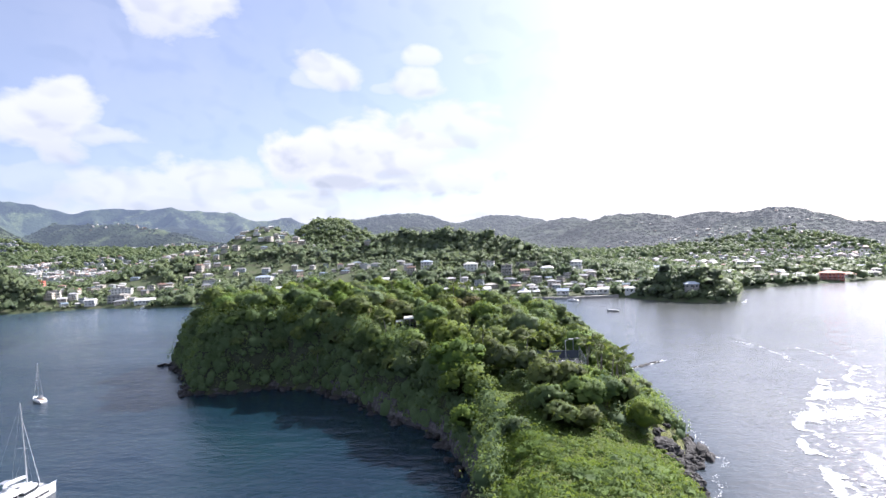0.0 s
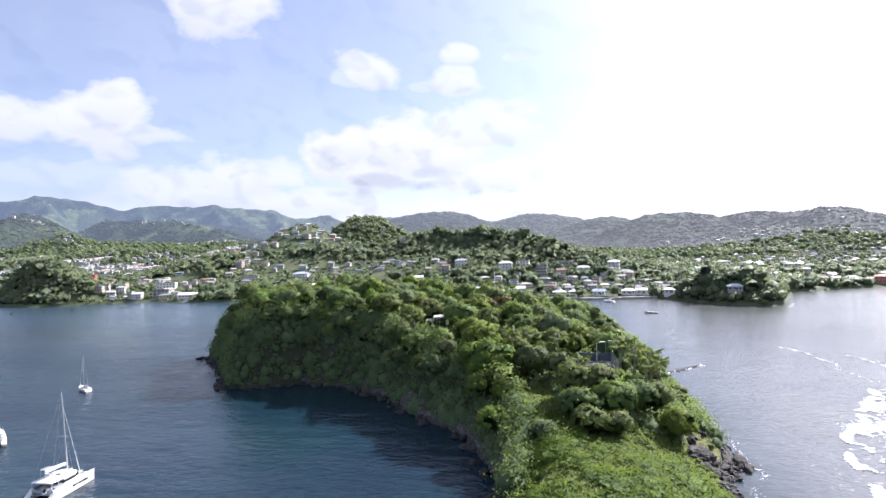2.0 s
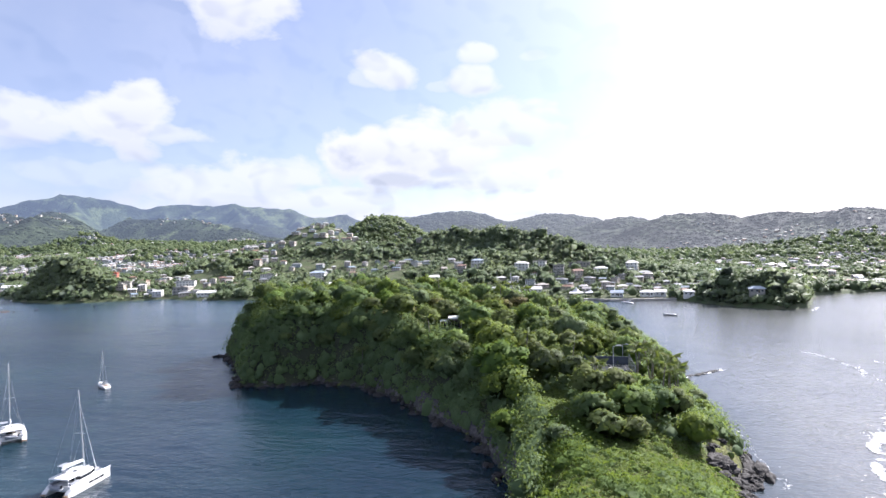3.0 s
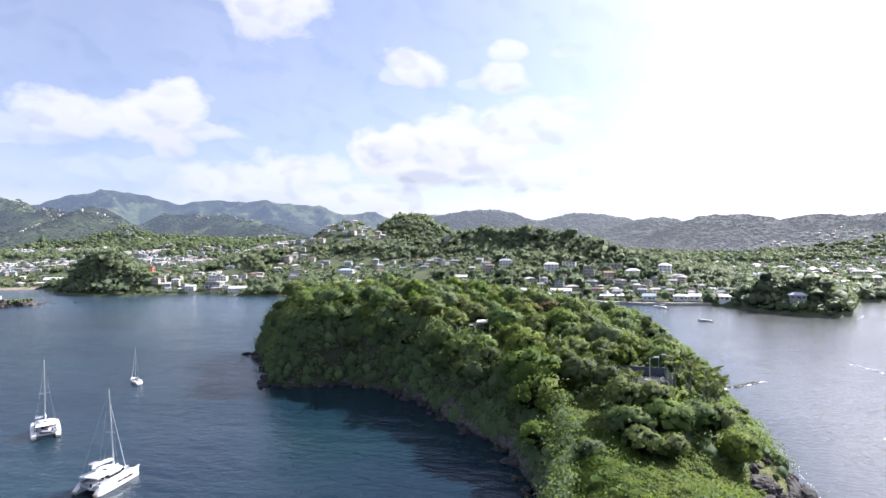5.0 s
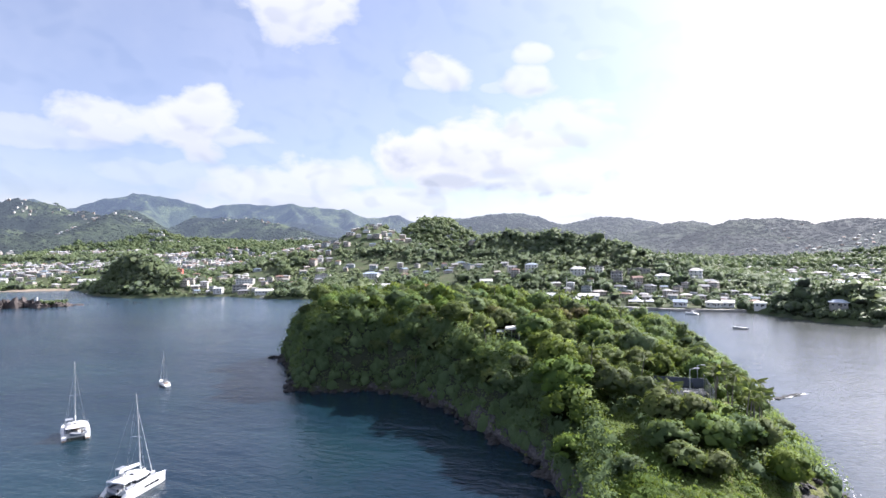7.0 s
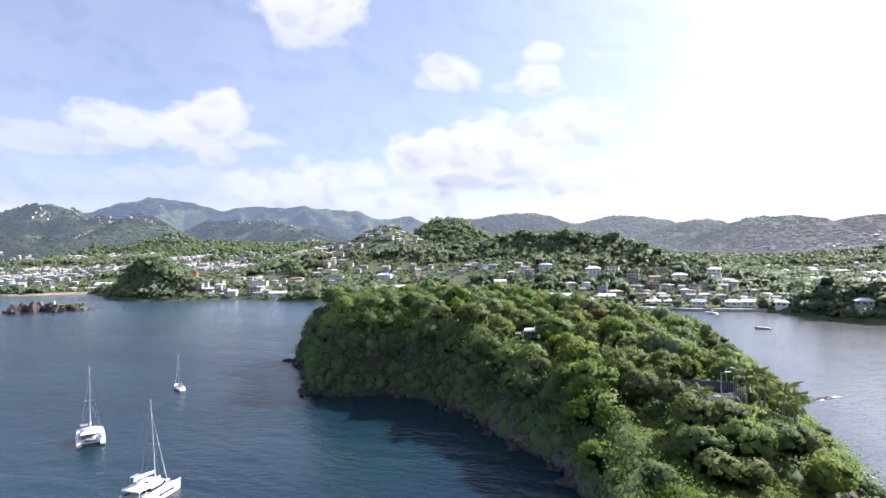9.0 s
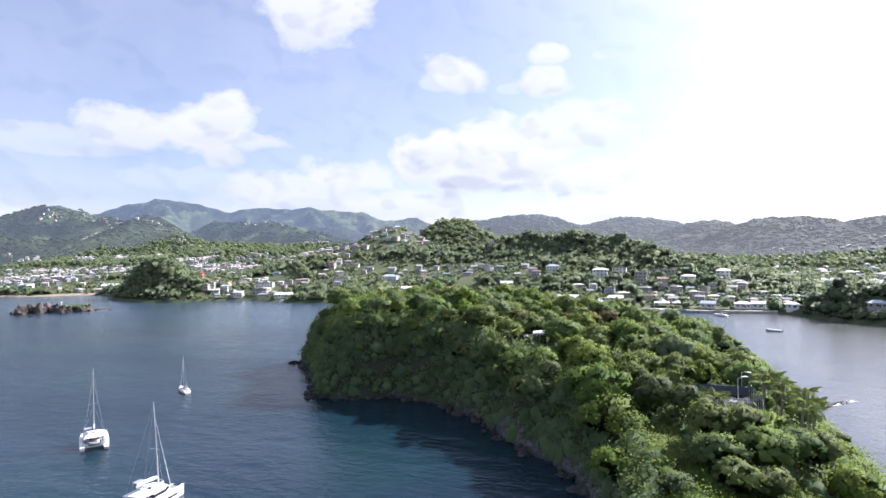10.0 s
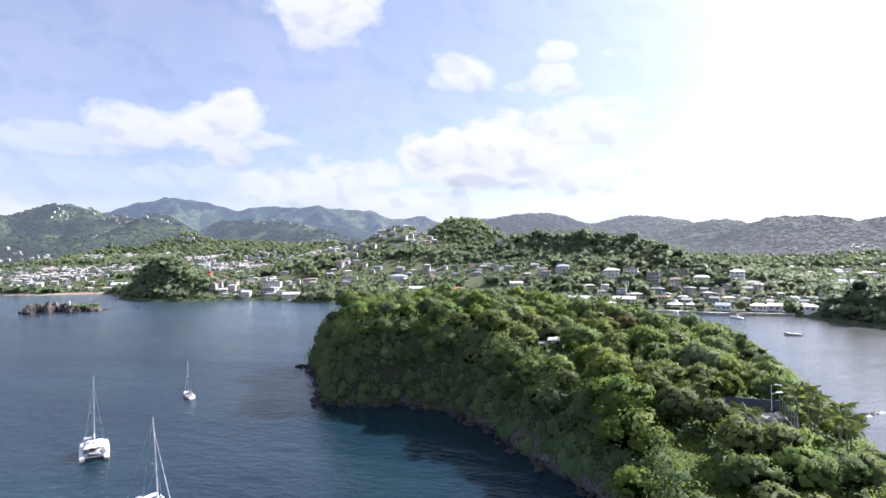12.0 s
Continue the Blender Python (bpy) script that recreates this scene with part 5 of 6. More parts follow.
    ok &= ~cleared(xs, ys)
    r = rng.uniform(4.0, 8.0, n)
    ok2 = rng.random(n) < 0.22
    xs[ok2], ys[ok2], ok[ok2] = rng.uniform(-800, 450, ok2.sum()), rng.uniform(1850, 2450, ok2.sum()), True
    z = land_height(xs, ys)
    ok &= z > 18
    r = np.where(ok2, r * 2.2, np.where(xs > -300, r * 1.25, r))
    v, f = blobs(np.stack([xs, ys, z - r * np.where(xs > -300, 0.12, -0.05)], -1)[ok], r[ok], rng, OCTA, 0.2, 0.45)
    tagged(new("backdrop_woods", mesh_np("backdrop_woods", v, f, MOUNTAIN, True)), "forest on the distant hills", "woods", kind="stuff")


build_far_woods()

# ---- boats ----
GELCOAT = surface("white_gelcoat", (0.82, 0.82, 0.81), (0.74, 0.74, 0.73), 0.3, 0.25, 0.03, spec=0.5)
ALLOY = surface("mast_alloy", (0.72, 0.73, 0.74), (0.6, 0.61, 0.62), 0.5, 0.35, 0.02, metal=0.4)
CANVAS = surface("grey_canvas", (0.30, 0.32, 0.36), (0.2, 0.22, 0.25), 1.0, 0.9, 0.2)
DARK_GLASS = glass_material("tinted_glass", (0.015, 0.018, 0.022))
WIRE = surface("steel_wire", (0.45, 0.45, 0.46), (0.35, 0.35, 0.36), 1.0, 0.4, 0.0, metal=0.7)
NET = surface("trampoline_net", (0.35, 0.36, 0.37), (0.25, 0.26, 0.27), 2.0, 0.9, 0.3)
TEAK = surface("teak_deck", (0.34, 0.24, 0.15), (0.24, 0.17, 0.11), 1.5, 0.7, 0.2)
RED_SHEET = surface("red_canvas", (0.45, 0.10, 0.07), (0.33, 0.07, 0.05), 1.0, 0.9, 0.2)


def hull(bm, x, length, beam, freeboard, draft=0.5, bow_rise=0.3, stern=0.75):
    """One hull along y, bow at +y, with a plumb stem, flared sides and stern steps."""
    rings = []
    for k in range(15):
        s = k / 14
        y = (s - 0.5) * length
        b = beam / 2 * min(1.0, (stern + (1 - stern) * min(s / 0.3, 1))) * (1 - max(0, (s - 0.55) / 0.45) ** 2.2 * 0.94)
        top = freeboard + bow_rise * s * s
        if s < 0.14:
            top = freeboard * (0.35 + 0.65 * s / 0.14)
        low = -draft * (1 - 0.8 * max(0, (s - 0.8) / 0.2)) * (0.5 + 0.5 * min(s / 0.2, 1))
        row = [(-b * 0.9, top), (-b, top * 0.78), (-b * 0.93, top * 0.3), (-b * 0.7, low * 0.3), (0, low), (b * 0.7, low * 0.3), (b * 0.93, top * 0.3), (b, top * 0.78), (b * 0.9, top), (0, top + 0.06)]
        rings.append([bm.verts.new((x + px, y, pz)) for px, pz in row])
    for a, b in zip(rings, rings[1:]):
        for i in range(len(a)):
            j = (i + 1) % len(a)
            bm.faces.new((a[i], a[j], b[j], b[i]))
    bm.faces.new(rings[0]), bm.faces.new(rings[-1][::-1])
    bmesh.ops.recalc_face_normals(bm, faces=bm.faces)
    return bm


def slab(bm, outline, z0, z1, inset=0.0):
    """An upright block over a plan outline, its top drawn in by inset."""
    n = len(outline)
    cx, cy = sum(p[0] for p in outline) / n, sum(p[1] for p in outline) / n
    lo = [bm.verts.new((x, y, z0)) for x, y in outline]
    hi = [bm.verts.new((cx + (x - cx) * (1 - inset), cy + (y - cy) * (1 - inset), z1)) for x, y in outline]
    bm.faces.new(lo[::-1]), bm.faces.new(hi)
    for i in range(n):
        j = (i + 1) % n
        bm.faces.new((lo[i], lo[j], hi[j], hi[i]))
    bmesh.ops.recalc_face_normals(bm, faces=bm.faces)
    return bm


def catamaran(x, y, heading, label, mast=18.5, length=14.2):
    """A cruising catamaran: hulls, bridge deck, saloon, hard top, rig, nets and dinghy."""
    b = thing("catamaran", label, "catamaran", pose(x, y, 0, 0, 0, -heading), group="anchored catamarans")
    for side in (-1, 1):
        h = part("hull", hull(bmesh.new(), side * 3.05, length, 1.75, 1.75), GELCOAT, b)
        for k in range(3):
            part("hull_window", box(bmesh.new(), side * 3.9 - 0.03, side * 3.9 + 0.03, -1.0 + k * 1.6, 0.4 + k * 1.6, 0.95, 1.38), DARK_GLASS, h)
        part("rudder_step", box(bmesh.new(), side * 3.05 - 0.6, side * 3.05 + 0.6, -length / 2 - 0.5, -length / 2 + 0.3, 0.25, 0.5, 0.08), TEAK, h)
    part("bridge_deck", slab(bmesh.new(), [(-3.0, -5.4), (3.0, -5.4), (3.0, 2.6), (-3.0, 2.6)], 0.75, 1.85), GELCOAT, b)
    house = [(-2.9, -2.3), (2.9, -2.3), (2.8, 1.2), (1.9, 3.1), (-1.9, 3.1), (-2.8, 1.2)]
    saloon = part("saloon", slab(bmesh.new(), house, 1.85, 3.15, 0.13), GELCOAT, b)
    part("saloon_window", slab(bmesh.new(), [(p * 1.005, q * 1.005) for p, q in house], 2.25, 2.78, 0.05), DARK_GLASS, saloon)
    roof = [(-2.7, -5.6), (2.7, -5.6), (2.75, 0.9), (1.7, 2.3), (-1.7, 2.3), (-2.75, 0.9)]
    top = part("hard_top", slab(bmesh.new(), roof, 3.18, 3.38, 0.03), GELCOAT, b)
    part("hatch", box(bmesh.new(), -0.5, 0.5, -1.2, -0.4, 3.39, 3.44), DARK_GLASS, top)
    part("helm_seat", box(bmesh.new(), -2.3, -0.9, -2.4, -1.5, 3.38, 3.95, 0.1), GELCOAT, top)
    part("bimini", slab(bmesh.new(), [(-2.6, -3.2), (-0.5, -3.2), (-0.5, -0.9), (-2.6, -0.9)], 5.0, 5.1), CANVAS, b)
    for px, py in ((-2.5, -3.1), (-0.6, -3.1), (-2.5, -1.0), (-0.6, -1.0)):
        part("bimini_post", rod(bmesh.new(), (px, py, 3.35), (px, py, 5.02), 0.03, seg=6), ALLOY, b)
    for px, py in ((-2.6, -5.4), (2.6, -5.4), (-2.65, -3.6), (2.65, -3.6)):
        part("roof_post", rod(bmesh.new(), (px, py, 1.8), (px, py, 3.2), 0.06, seg=6), GELCOAT, b)
    for side in (-1, 1):
        part("cockpit_bench", box(bmesh.new(), side * 2.5 - 0.4, side * 2.5 + 0.4, -5.0, -2.5, 1.85, 2.3, 0.06), CANVAS, b)
        part("trampoline", box(bmesh.new(), 0.08 if side > 0 else -2.25, 2.25 if side > 0 else -0.08, 2.65, length / 2 - 1.1, 1.55, 1.59), NET, b)
    part("cockpit_table", box(bmesh.new(), -0.7, 0.9, -4.4, -3.2, 2.5, 2.56, 0.02), TEAK, b)
    part("cockpit_door", box(bmesh.new(), -1.2, 1.2, -2.36, -2.31, 1.9, 3.05), DARK_GLASS, saloon)
    part("crossbeam", rod(bmesh.new(), (-2.9, length / 2 - 1.0, 1.65), (2.9, length / 2 - 1.0, 1.65), 0.13, seg=8), ALLOY, b)
    part("longeron", rod(bmesh.new(), (0, 2.6, 1.7), (0, length / 2 - 0.2, 1.75), 0.12, seg=6), GELCOAT, b)
    b.scale = (0.87, 0.87, 1.0)
    step, head = (0, 1.9, 3.1), (0, 0.75, 3.1 + mast)
    m = part("mast", rod(bmesh.new(), step, head, 0.17, 0.11, 8), ALLOY, b)
    for z in (0.45, ):
        q = Vector(step).lerp(Vector(head), z)
        for side in (-1, 1):
            part("spreader", rod(bmesh.new(), q, q + Vector((side * 1.5, -0.5, 0.12)), 0.05, 0.035, 6), ALLOY, m)
    part("masthead_light", rod(bmesh.new(), head, (0, 0.72, 3.55 + mast), 0.035, 0.02, 5), ALLOY, m)
    boom = part("boom", rod(bmesh.new(), (0, 1.75, 4.7), (0, -4.6, 4.95), 0.13, 0.11, 8), ALLOY, b)
    bm = bmesh.new()
    bmesh.ops.create_uvsphere(bm, u_segments=10, v_segments=8, radius=1, matrix=Matrix.LocRotScale((0, -1.4, 5.15), Euler((radians(-2.5), 0, 0)), (0.3, 3.1, 0.34)))
    part("sail_cover", bm, GELCOAT, boom, "furled white mainsail in its bag")
    stay_foot, stay_top = (0, length / 2 - 1.0, 1.8), Vector(step).lerp(Vector(head), 0.86)
    part("furled_genoa", rod(bmesh.new(), stay_foot, stay_top, 0.085, 0.04, 7), GELCOAT, b, "furled white headsail on its stay")
    for side in (-1, 1):
        part("shroud", rod(bmesh.new(), (side * 3.1, 0.4, 1.8), Vector(step).lerp(Vector(head), 0.83), 0.022, seg=4), WIRE, b)
        part("lower_shroud", rod(bmesh.new(), (side * 3.1, 0.7, 1.8), Vector(step).lerp(Vector(head), 0.44), 0.02, seg=4), WIRE, b)
        part("topping_line", rod(bmesh.new(), (side * 2.4, -5.3, 3.3), head, 0.018, seg=4), WIRE, b)
        rail = bmesh.new()
        for k in range(6):
            py = -3.0 + k * 1.85
            rod(rail, (side * 3.6, py, 1.75), (side * 3.6, py, 2.45), 0.02, seg=4)
        rod(rail, (side * 3.6, -3.0, 2.43), (side * 3.6, 6.25, 2.43), 0.018, seg=4)
        part("guard_rail", rail, ALLOY, b)
    d = part("dinghy", hull(bmesh.new(), 0, 3.2, 1.6, 0.5, 0.15), CANVAS, b, "grey inflatable dinghy on the stern davits", m=pose(0, -6.3, 1.5, 0, 0, 90))
    part("outboard", box(bmesh.new(), -0.2, 0.2, -1.75, -1.4, 0.3, 0.95, 0.08), DARK_GLASS, d)
    return b


catamaran(-92.6, 91.5, -3, "white sailing catamaran with furled sails at anchor", 17.0, 13.0)
catamaran(-137.4, 112.5, -54, "white catamaran at anchor with a bare mast", 17.0, 13.0)


def sloop(x, y, heading):
    b = thing("sailing_yacht", "small white monohull yacht with a bare mast at anchor", "sailing yacht", pose(x, y, 0, 0, 0, -heading))
    b.scale = (0.85, 0.85, 0.92)
    part("hull", hull(bmesh.new(), 0, 10.5, 3.4, 1.15, 0.6, 0.35, 0.7), GELCOAT, b)
    c = part("cabin", slab(bmesh.new(), [(-1.1, -1.4), (1.1, -1.4), (1.0, 1.2), (0.5, 2.6), (-0.5, 2.6), (-1.0, 1.2)], 1.1, 1.65, 0.12), GELCOAT, b)
    for side in (-1, 1):
        part("cabin_window", box(bmesh.new(), side * 1.03 - 0.03, side * 1.03 + 0.03, -0.9, 0.9, 1.28, 1.48), DARK_GLASS, c)
        part("shroud", rod(bmesh.new(), (side * 1.55, 0.3, 1.2), (0, 0.6, 12.5), 0.02, seg=4), WIRE, b)
    part("cockpit", box(bmesh.new(), -0.9, 0.9, -4.2, -1.6, 1.12, 1.24, 0.03), TEAK, b)
    part("sprayhood", slab(bmesh.new(), [(-1.0, -2.0), (1.0, -2.0), (0.95, -0.9), (-0.95, -0.9)], 1.6, 2.25, 0.2), CANVAS, b)
    m = part("mast", rod(bmesh.new(), (0, 0.7, 1.4), (0, 0.5, 14.6), 0.09, 0.06, 7), ALLOY, b)
    for side in (-1, 1):
        part("spreader", rod(bmesh.new(), (0, 0.6, 8.0), (side * 1.0, 0.4, 8.05), 0.035, seg=5), ALLOY, m)
    part("boom", rod(bmesh.new(), (0, 0.6, 2.6), (0, -3.4, 2.7), 0.07, seg=6), ALLOY, b)
    part("sail_cover", rod(bmesh.new(), (0, 0.4, 2.8), (0, -3.2, 2.85), 0.17, 0.12, 8), CANVAS, b)
    part("furled_genoa", rod(bmesh.new(), (0, 5.0, 1.5), (0, 0.52, 13.9), 0.08, 0.04, 6), GELCOAT, b)
    part("backstay", rod(bmesh.new(), (0, -5.1, 1.1), (0, 0.5, 14.5), 0.018, seg=4), WIRE, b)
    p = bmesh.new()
    for px in (-1.2, 1.2):
        rod(p, (px, -5.0, 1.1), (px, -5.0, 1.85), 0.025, seg=4)
    rod(p, (-1.2, -5.0, 1.85), (1.2, -5.0, 1.85), 0.025, seg=4)
    part("stern_rail", p, ALLOY, b)


sloop(-158.5, 163.5, -62)


def motor_boat(x, y, heading, length, label, canopy=True, name="motor_boat", paint=None):
    b = thing(name, label, "motor boat", pose(x, y, 0, 0, 0, -heading))
    part("hull", hull(bmesh.new(), 0, length, length * 0.3, length * 0.12, 0.25, length * 0.06, 0.85), paint or GELCOAT, b)
    if canopy:
        part("cabin", slab(bmesh.new(), [(-0.9, -1.2), (0.9, -1.2), (0.7, 1.4), (-0.7, 1.4)], length * 0.11, length * 0.11 + 1.0, 0.2), GELCOAT, b)
        part("canopy", box(bmesh.new(), -1.1, 1.1, -2.6, 0.6, length * 0.11 + 1.7, length * 0.11 + 1.8, 0.03), GELCOAT, b)
        for px in (-1.0, 1.0):
            for py in (-2.5, 0.4):
                part("canopy_post", rod(bmesh.new(), (px, py, length * 0.1), (px, py, length * 0.11 + 1.7), 0.04, seg=5), ALLOY, b)
    else:
        for k in range(3):
            part("thwart", box(bmesh.new(), -0.7, 0.7, -2 + k * 1.5, -1.7 + k * 1.5, length * 0.1, length * 0.1 + 0.06), TEAK, b)
    part("outboard", box(bmesh.new(), -0.2, 0.2, -length / 2 - 0.35, -length / 2 + 0.05, 0.2, 1.1, 0.08), DARK_GLASS, b)


motor_boat(76, 377, -80, 8.5, "long open grey-white fishing boat on the bay", False, "fishing_boat", surface("faded_boat_paint", (0.5, 0.5, 0.5), (0.36, 0.36, 0.37), 0.8, 0.6, 0.1))
motor_boat(-354, 484, 30, 8.0, "white motor boat with a canopy near the shore")
motor_boat(-389, 492, 60, 6.0, "small white boat moored near the shore", False)
motor_boat(57, 450, -60, 10.0, "white excursion boat with a flat canopy")
motor_boat(-430, 487, 70, 6.5, "white motor boat beside the waterfront house")
motor_boat(-600, 480, 60, 6.0, "small white boat off the beach", False)

raft = thing("floating_hut", "small white box-shaped hut floating on a raft", "raft", pose(17, 458, 0, 0, 0, -8))
part("float", box(bmesh.new(), -3, 3, -2, 2, -0.3, 0.5, 0.1), CONCRETE, raft)
part("cabin", box(bmesh.new(), -1.8, 1.8, -1.4, 1.4, 0.5, 3.2, 0.05), WHITE_PAINT, raft)
part("roof", box(bmesh.new(), -2.1, 2.1, -1.7, 1.7, 3.2, 3.4, 0.04), WHITE_PAINT, raft)

# ---- waterfront ----
quay = thing("quay", "long grey concrete quay wall along the bay", "quay", kind="structure")
for k, (ax, ay, bx, by) in enumerate(((-40, 470, 8, 479), (8, 479, 44, 470), (44, 470, 72, 474), (72, 474, 98, 477))):
    dx, dy = bx - ax, by - ay
    ln = math.hypot(dx, dy)
    bm = bmesh.new()
    box(bm, 0, ln, -2.2, 2.2, -2, 1.9, 0.08)
    for j in range(int(ln // 6)):
        box(bm, j * 6 + 2.8, j * 6 + 3.2, -2.5, -2.2, -1, 1.7)
    part("quay_wall", bm, CONCRETE, quay, m=pose(ax, ay - 1.2, 0, 0, 0, math.degrees(math.atan2(dy, dx))))

TENT = surface("tent_fabric", (0.82, 0.82, 0.82), (0.76, 0.76, 0.77), 0.3, 0.7, 0.1)


def marquee(x, y, turn, size, peak, label):
    t = thing("marquee", label, "tent", pose(x, y, stand(x, y + 4) + 0.1, 0, 0, turn))
    bm = bmesh.new()
    n, rings = 16, []
    for r, z in ((1.0, 2.6), (1.0, 2.85), (0.72, 3.2), (0.42, 3.2 + peak * 0.3), (0.18, 3.2 + peak * 0.65), (0.02, 3.2 + peak)):
        ring = []
        for k in range(n):
            a = 6.2832 * k / n
            q = 1 / max(abs(math.cos(a)), abs(math.sin(a)))
            q = q * r + (1 - r) * min(q, 1.0) * 0 if r > 0.6 else r
            ring.append(bm.verts.new((math.cos(a) * q * size / 2, math.sin(a) * q * size / 2, z)))
        rings.append(ring)
    for a, b in zip(rings, rings[1:]):
        for k in range(n):
            bm.faces.new((a[k], a[(k + 1) % n], b[(k + 1) % n], b[k]))
    part("canopy", bm, TENT, t)
    for sx in (-1, 1):
        for sy in (-1, 1):
            part("pole", rod(bmesh.new(), (sx * size * 0.48, sy * size * 0.48, -0.3), (sx * size * 0.48, sy * size * 0.48, 2.7), 0.08, seg=6), ALLOY, t)


marquee(18, 490, 0, 12, 4.2, "large white marquee with a tall pointed peak")
marquee(30, 489, 5, 8, 2.6, "white marquee with a low peak")
marquee(-32, 488, 5, 8, 2.8, "small white peaked marquee by the quay")
tall = thing("radio_mast", "tall slim white mast beside the quay", "mast", pose(-40, 492, stand(-40, 492)))
part("pole", rod(bmesh.new(), (0, 0, -0.5), (0, 0, 21), 0.45, 0.3, 10), WHITE_PAINT, tall)
part("base", box(bmesh.new(), -1, 1, -1, 1, -0.5, 0.6, 0.05), CONCRETE, tall)
part("antenna", rod(bmesh.new(), (0, 0, 21), (0, 0, 23), 0.06, 0.04, 6), ALLOY, tall)

SAND = surface("beach_sand", (0.42, 0.34, 0.25), (0.32, 0.26, 0.19), 0.3, 0.9, 0.2)
xs_ = np.arange(-1000, -672, 4.0)
rows_ = []
for j, off in enumerate((-3.5, 1.0, 4.5, 9.0)):
    yy = coast_y(xs_) + off + np.sin(xs_ * 0.07) * 1.2
    rows_.append(np.stack([xs_, yy, (np.full(len(xs_), -0.4), land_height(xs_, yy).clip(0.25, 9) + 0.25, land_height(xs_, yy).clip(0.25, 9) + 0.3, land_height(xs_, yy).clip(0.25, 9) - 0.2)[j]], -1))
v_ = np.concatenate(rows_)
i_ = np.arange(len(v_)).reshape(4, -1)
q_ = np.stack([i_[:-1, :-1], i_[:-1, 1:], i_[1:, 1:], i_[1:, :-1]], -1).reshape(-1, 4)
tagged(new("beach", mesh_np("beach", v_, q_, SAND, True)), "narrow strip of brown beach sand", "beach", kind="structure")


# ---- rocks ----
def rock_mesh(seed, mat, sub=2, rough=0.28, tall=0.75):
    rng = np.random.default_rng(seed)
    v, f = ico(sub + 1) if sub > 1 else ICO1
    n = np.array([noise.noise(Vector(p) * 1.3 + Vector((seed * 3.1, 0, 0))) + 0.5 * noise.noise(Vector(p) * 3.1 + Vector((0, seed * 2.3, 0))) for p in v])
    p = v * (1 + rough * 1.8 * n)[:, None] * (1, rng.uniform(0.7, 1.1), tall)
    return mesh_np("rock", p, f, mat)


ROCK_MESHES = [rock_mesh(k, ROCK) for k in range(7)]


def rock_at(x, y, z, size, rng, group="shore boulders"):
    r = thing("boulder", "dark boulder at the foot of the cliff or on the bank", "rock", pose(x, y, z, rng.uniform(-20, 20), rng.uniform(-20, 20), rng.uniform(0, 360)), group=group, data=ROCK_MESHES[int(rng.integers(7))])
    r.scale = (size * rng.uniform(0.8, 1.4), size * rng.uniform(0.8, 1.2), size * rng.uniform(0.6, 1.0))


def build_rocks():
    rng = np.random.default_rng(21)
    p = np.array(OUTLINE, float)
    made = 0
    for (ax, ay), (bx, by) in zip(p, np.roll(p, -1, 0)):
        if max(ay, by) > 262 or min(ay, by) < 60 or abs(bx - ax) > 60:
            continue
        ln = math.hypot(bx - ax, by - ay)
        nx, ny = (by - ay) / ln, -(bx - ax) / ln
        for _ in range(int(ln / 2.1)):
            t = rng.random()
            out = rng.normal() * 1.3 - 0.3
            x, y = ax + (bx - ax) * t - nx * out, ay + (by - ay) * t - ny * out
            rock_at(x, y, rng.uniform(-0.2, 0.5), rng.uniform(0.5, 1.7), rng)
            made += 1
    for x, y, turn, ln in ((45, 130, 35, 4.2), (47.5, 126.5, 30, 4.0), (49, 122.5, 15, 3.6), (49.3, 119, 20, 2.6), (44, 121, 40, 3.0), (42, 115, 50, 2.4), (46.5, 123.5, 25, 3.4)):
        r = thing("boulder", "dark layered rock slab running out into the surf", "rock", pose(x, y, 0.1, 8, -10, turn + 60), group="rock ledge", data=ROCK_MESHES[int(rng.integers(7))])
        r.scale = (ln, ln * 0.42, 1.25)
    for k in range(16):
        u = k / 15
        r = thing("boulder", "low brown reef rock awash off the headland", "rock", pose(50.5 + 14 * u + rng.normal() * 0.5, 204.5 + 13 * u + rng.normal() * 0.5, 0.0, 0, 0, 43 + rng.normal() * 12), group="reef spit", data=ROCK_MESHES[k % 7])
        r.scale = (rng.uniform(1.2, 2.2), rng.uniform(0.5, 0.9) * (1.3 - u), 0.45)
    # rock points: at the tip, on the near bay, and seaward
    # the 34 at x 40.5 are added to darken the shaded gully bank
    for cx, cy, rx, ry, n, s in ((-146.5, 223, 1.6, 2, 7, 1.1), (-124, 200, 1.2, 4, 8, 1.1), (-111, 182, 4, 1.2, 8, 1.1), (-151, 219.5, 2.2, 1.4, 9, 1.0), (-108, 170.5, 2.6, 1.4, 9, 0.9), (40.5, 118, 3.4, 6.5, 34, 1.5), (45.5, 121, 3.0, 5.0, 14, 1.2), (49, 119, 1.8, 1.2, 6, 0.9)):
        for _ in range(n):
            x, y = cx + rng.normal() * rx * 0.6, cy + rng.normal() * ry * 0.6
            rock_at(x, y, max(float(head_height(x, y)) - 0.2, 0.0) + rng.uniform(-0.2, 0.4), s * rng.uniform(0.6, 1.2), rng)


build_rocks()


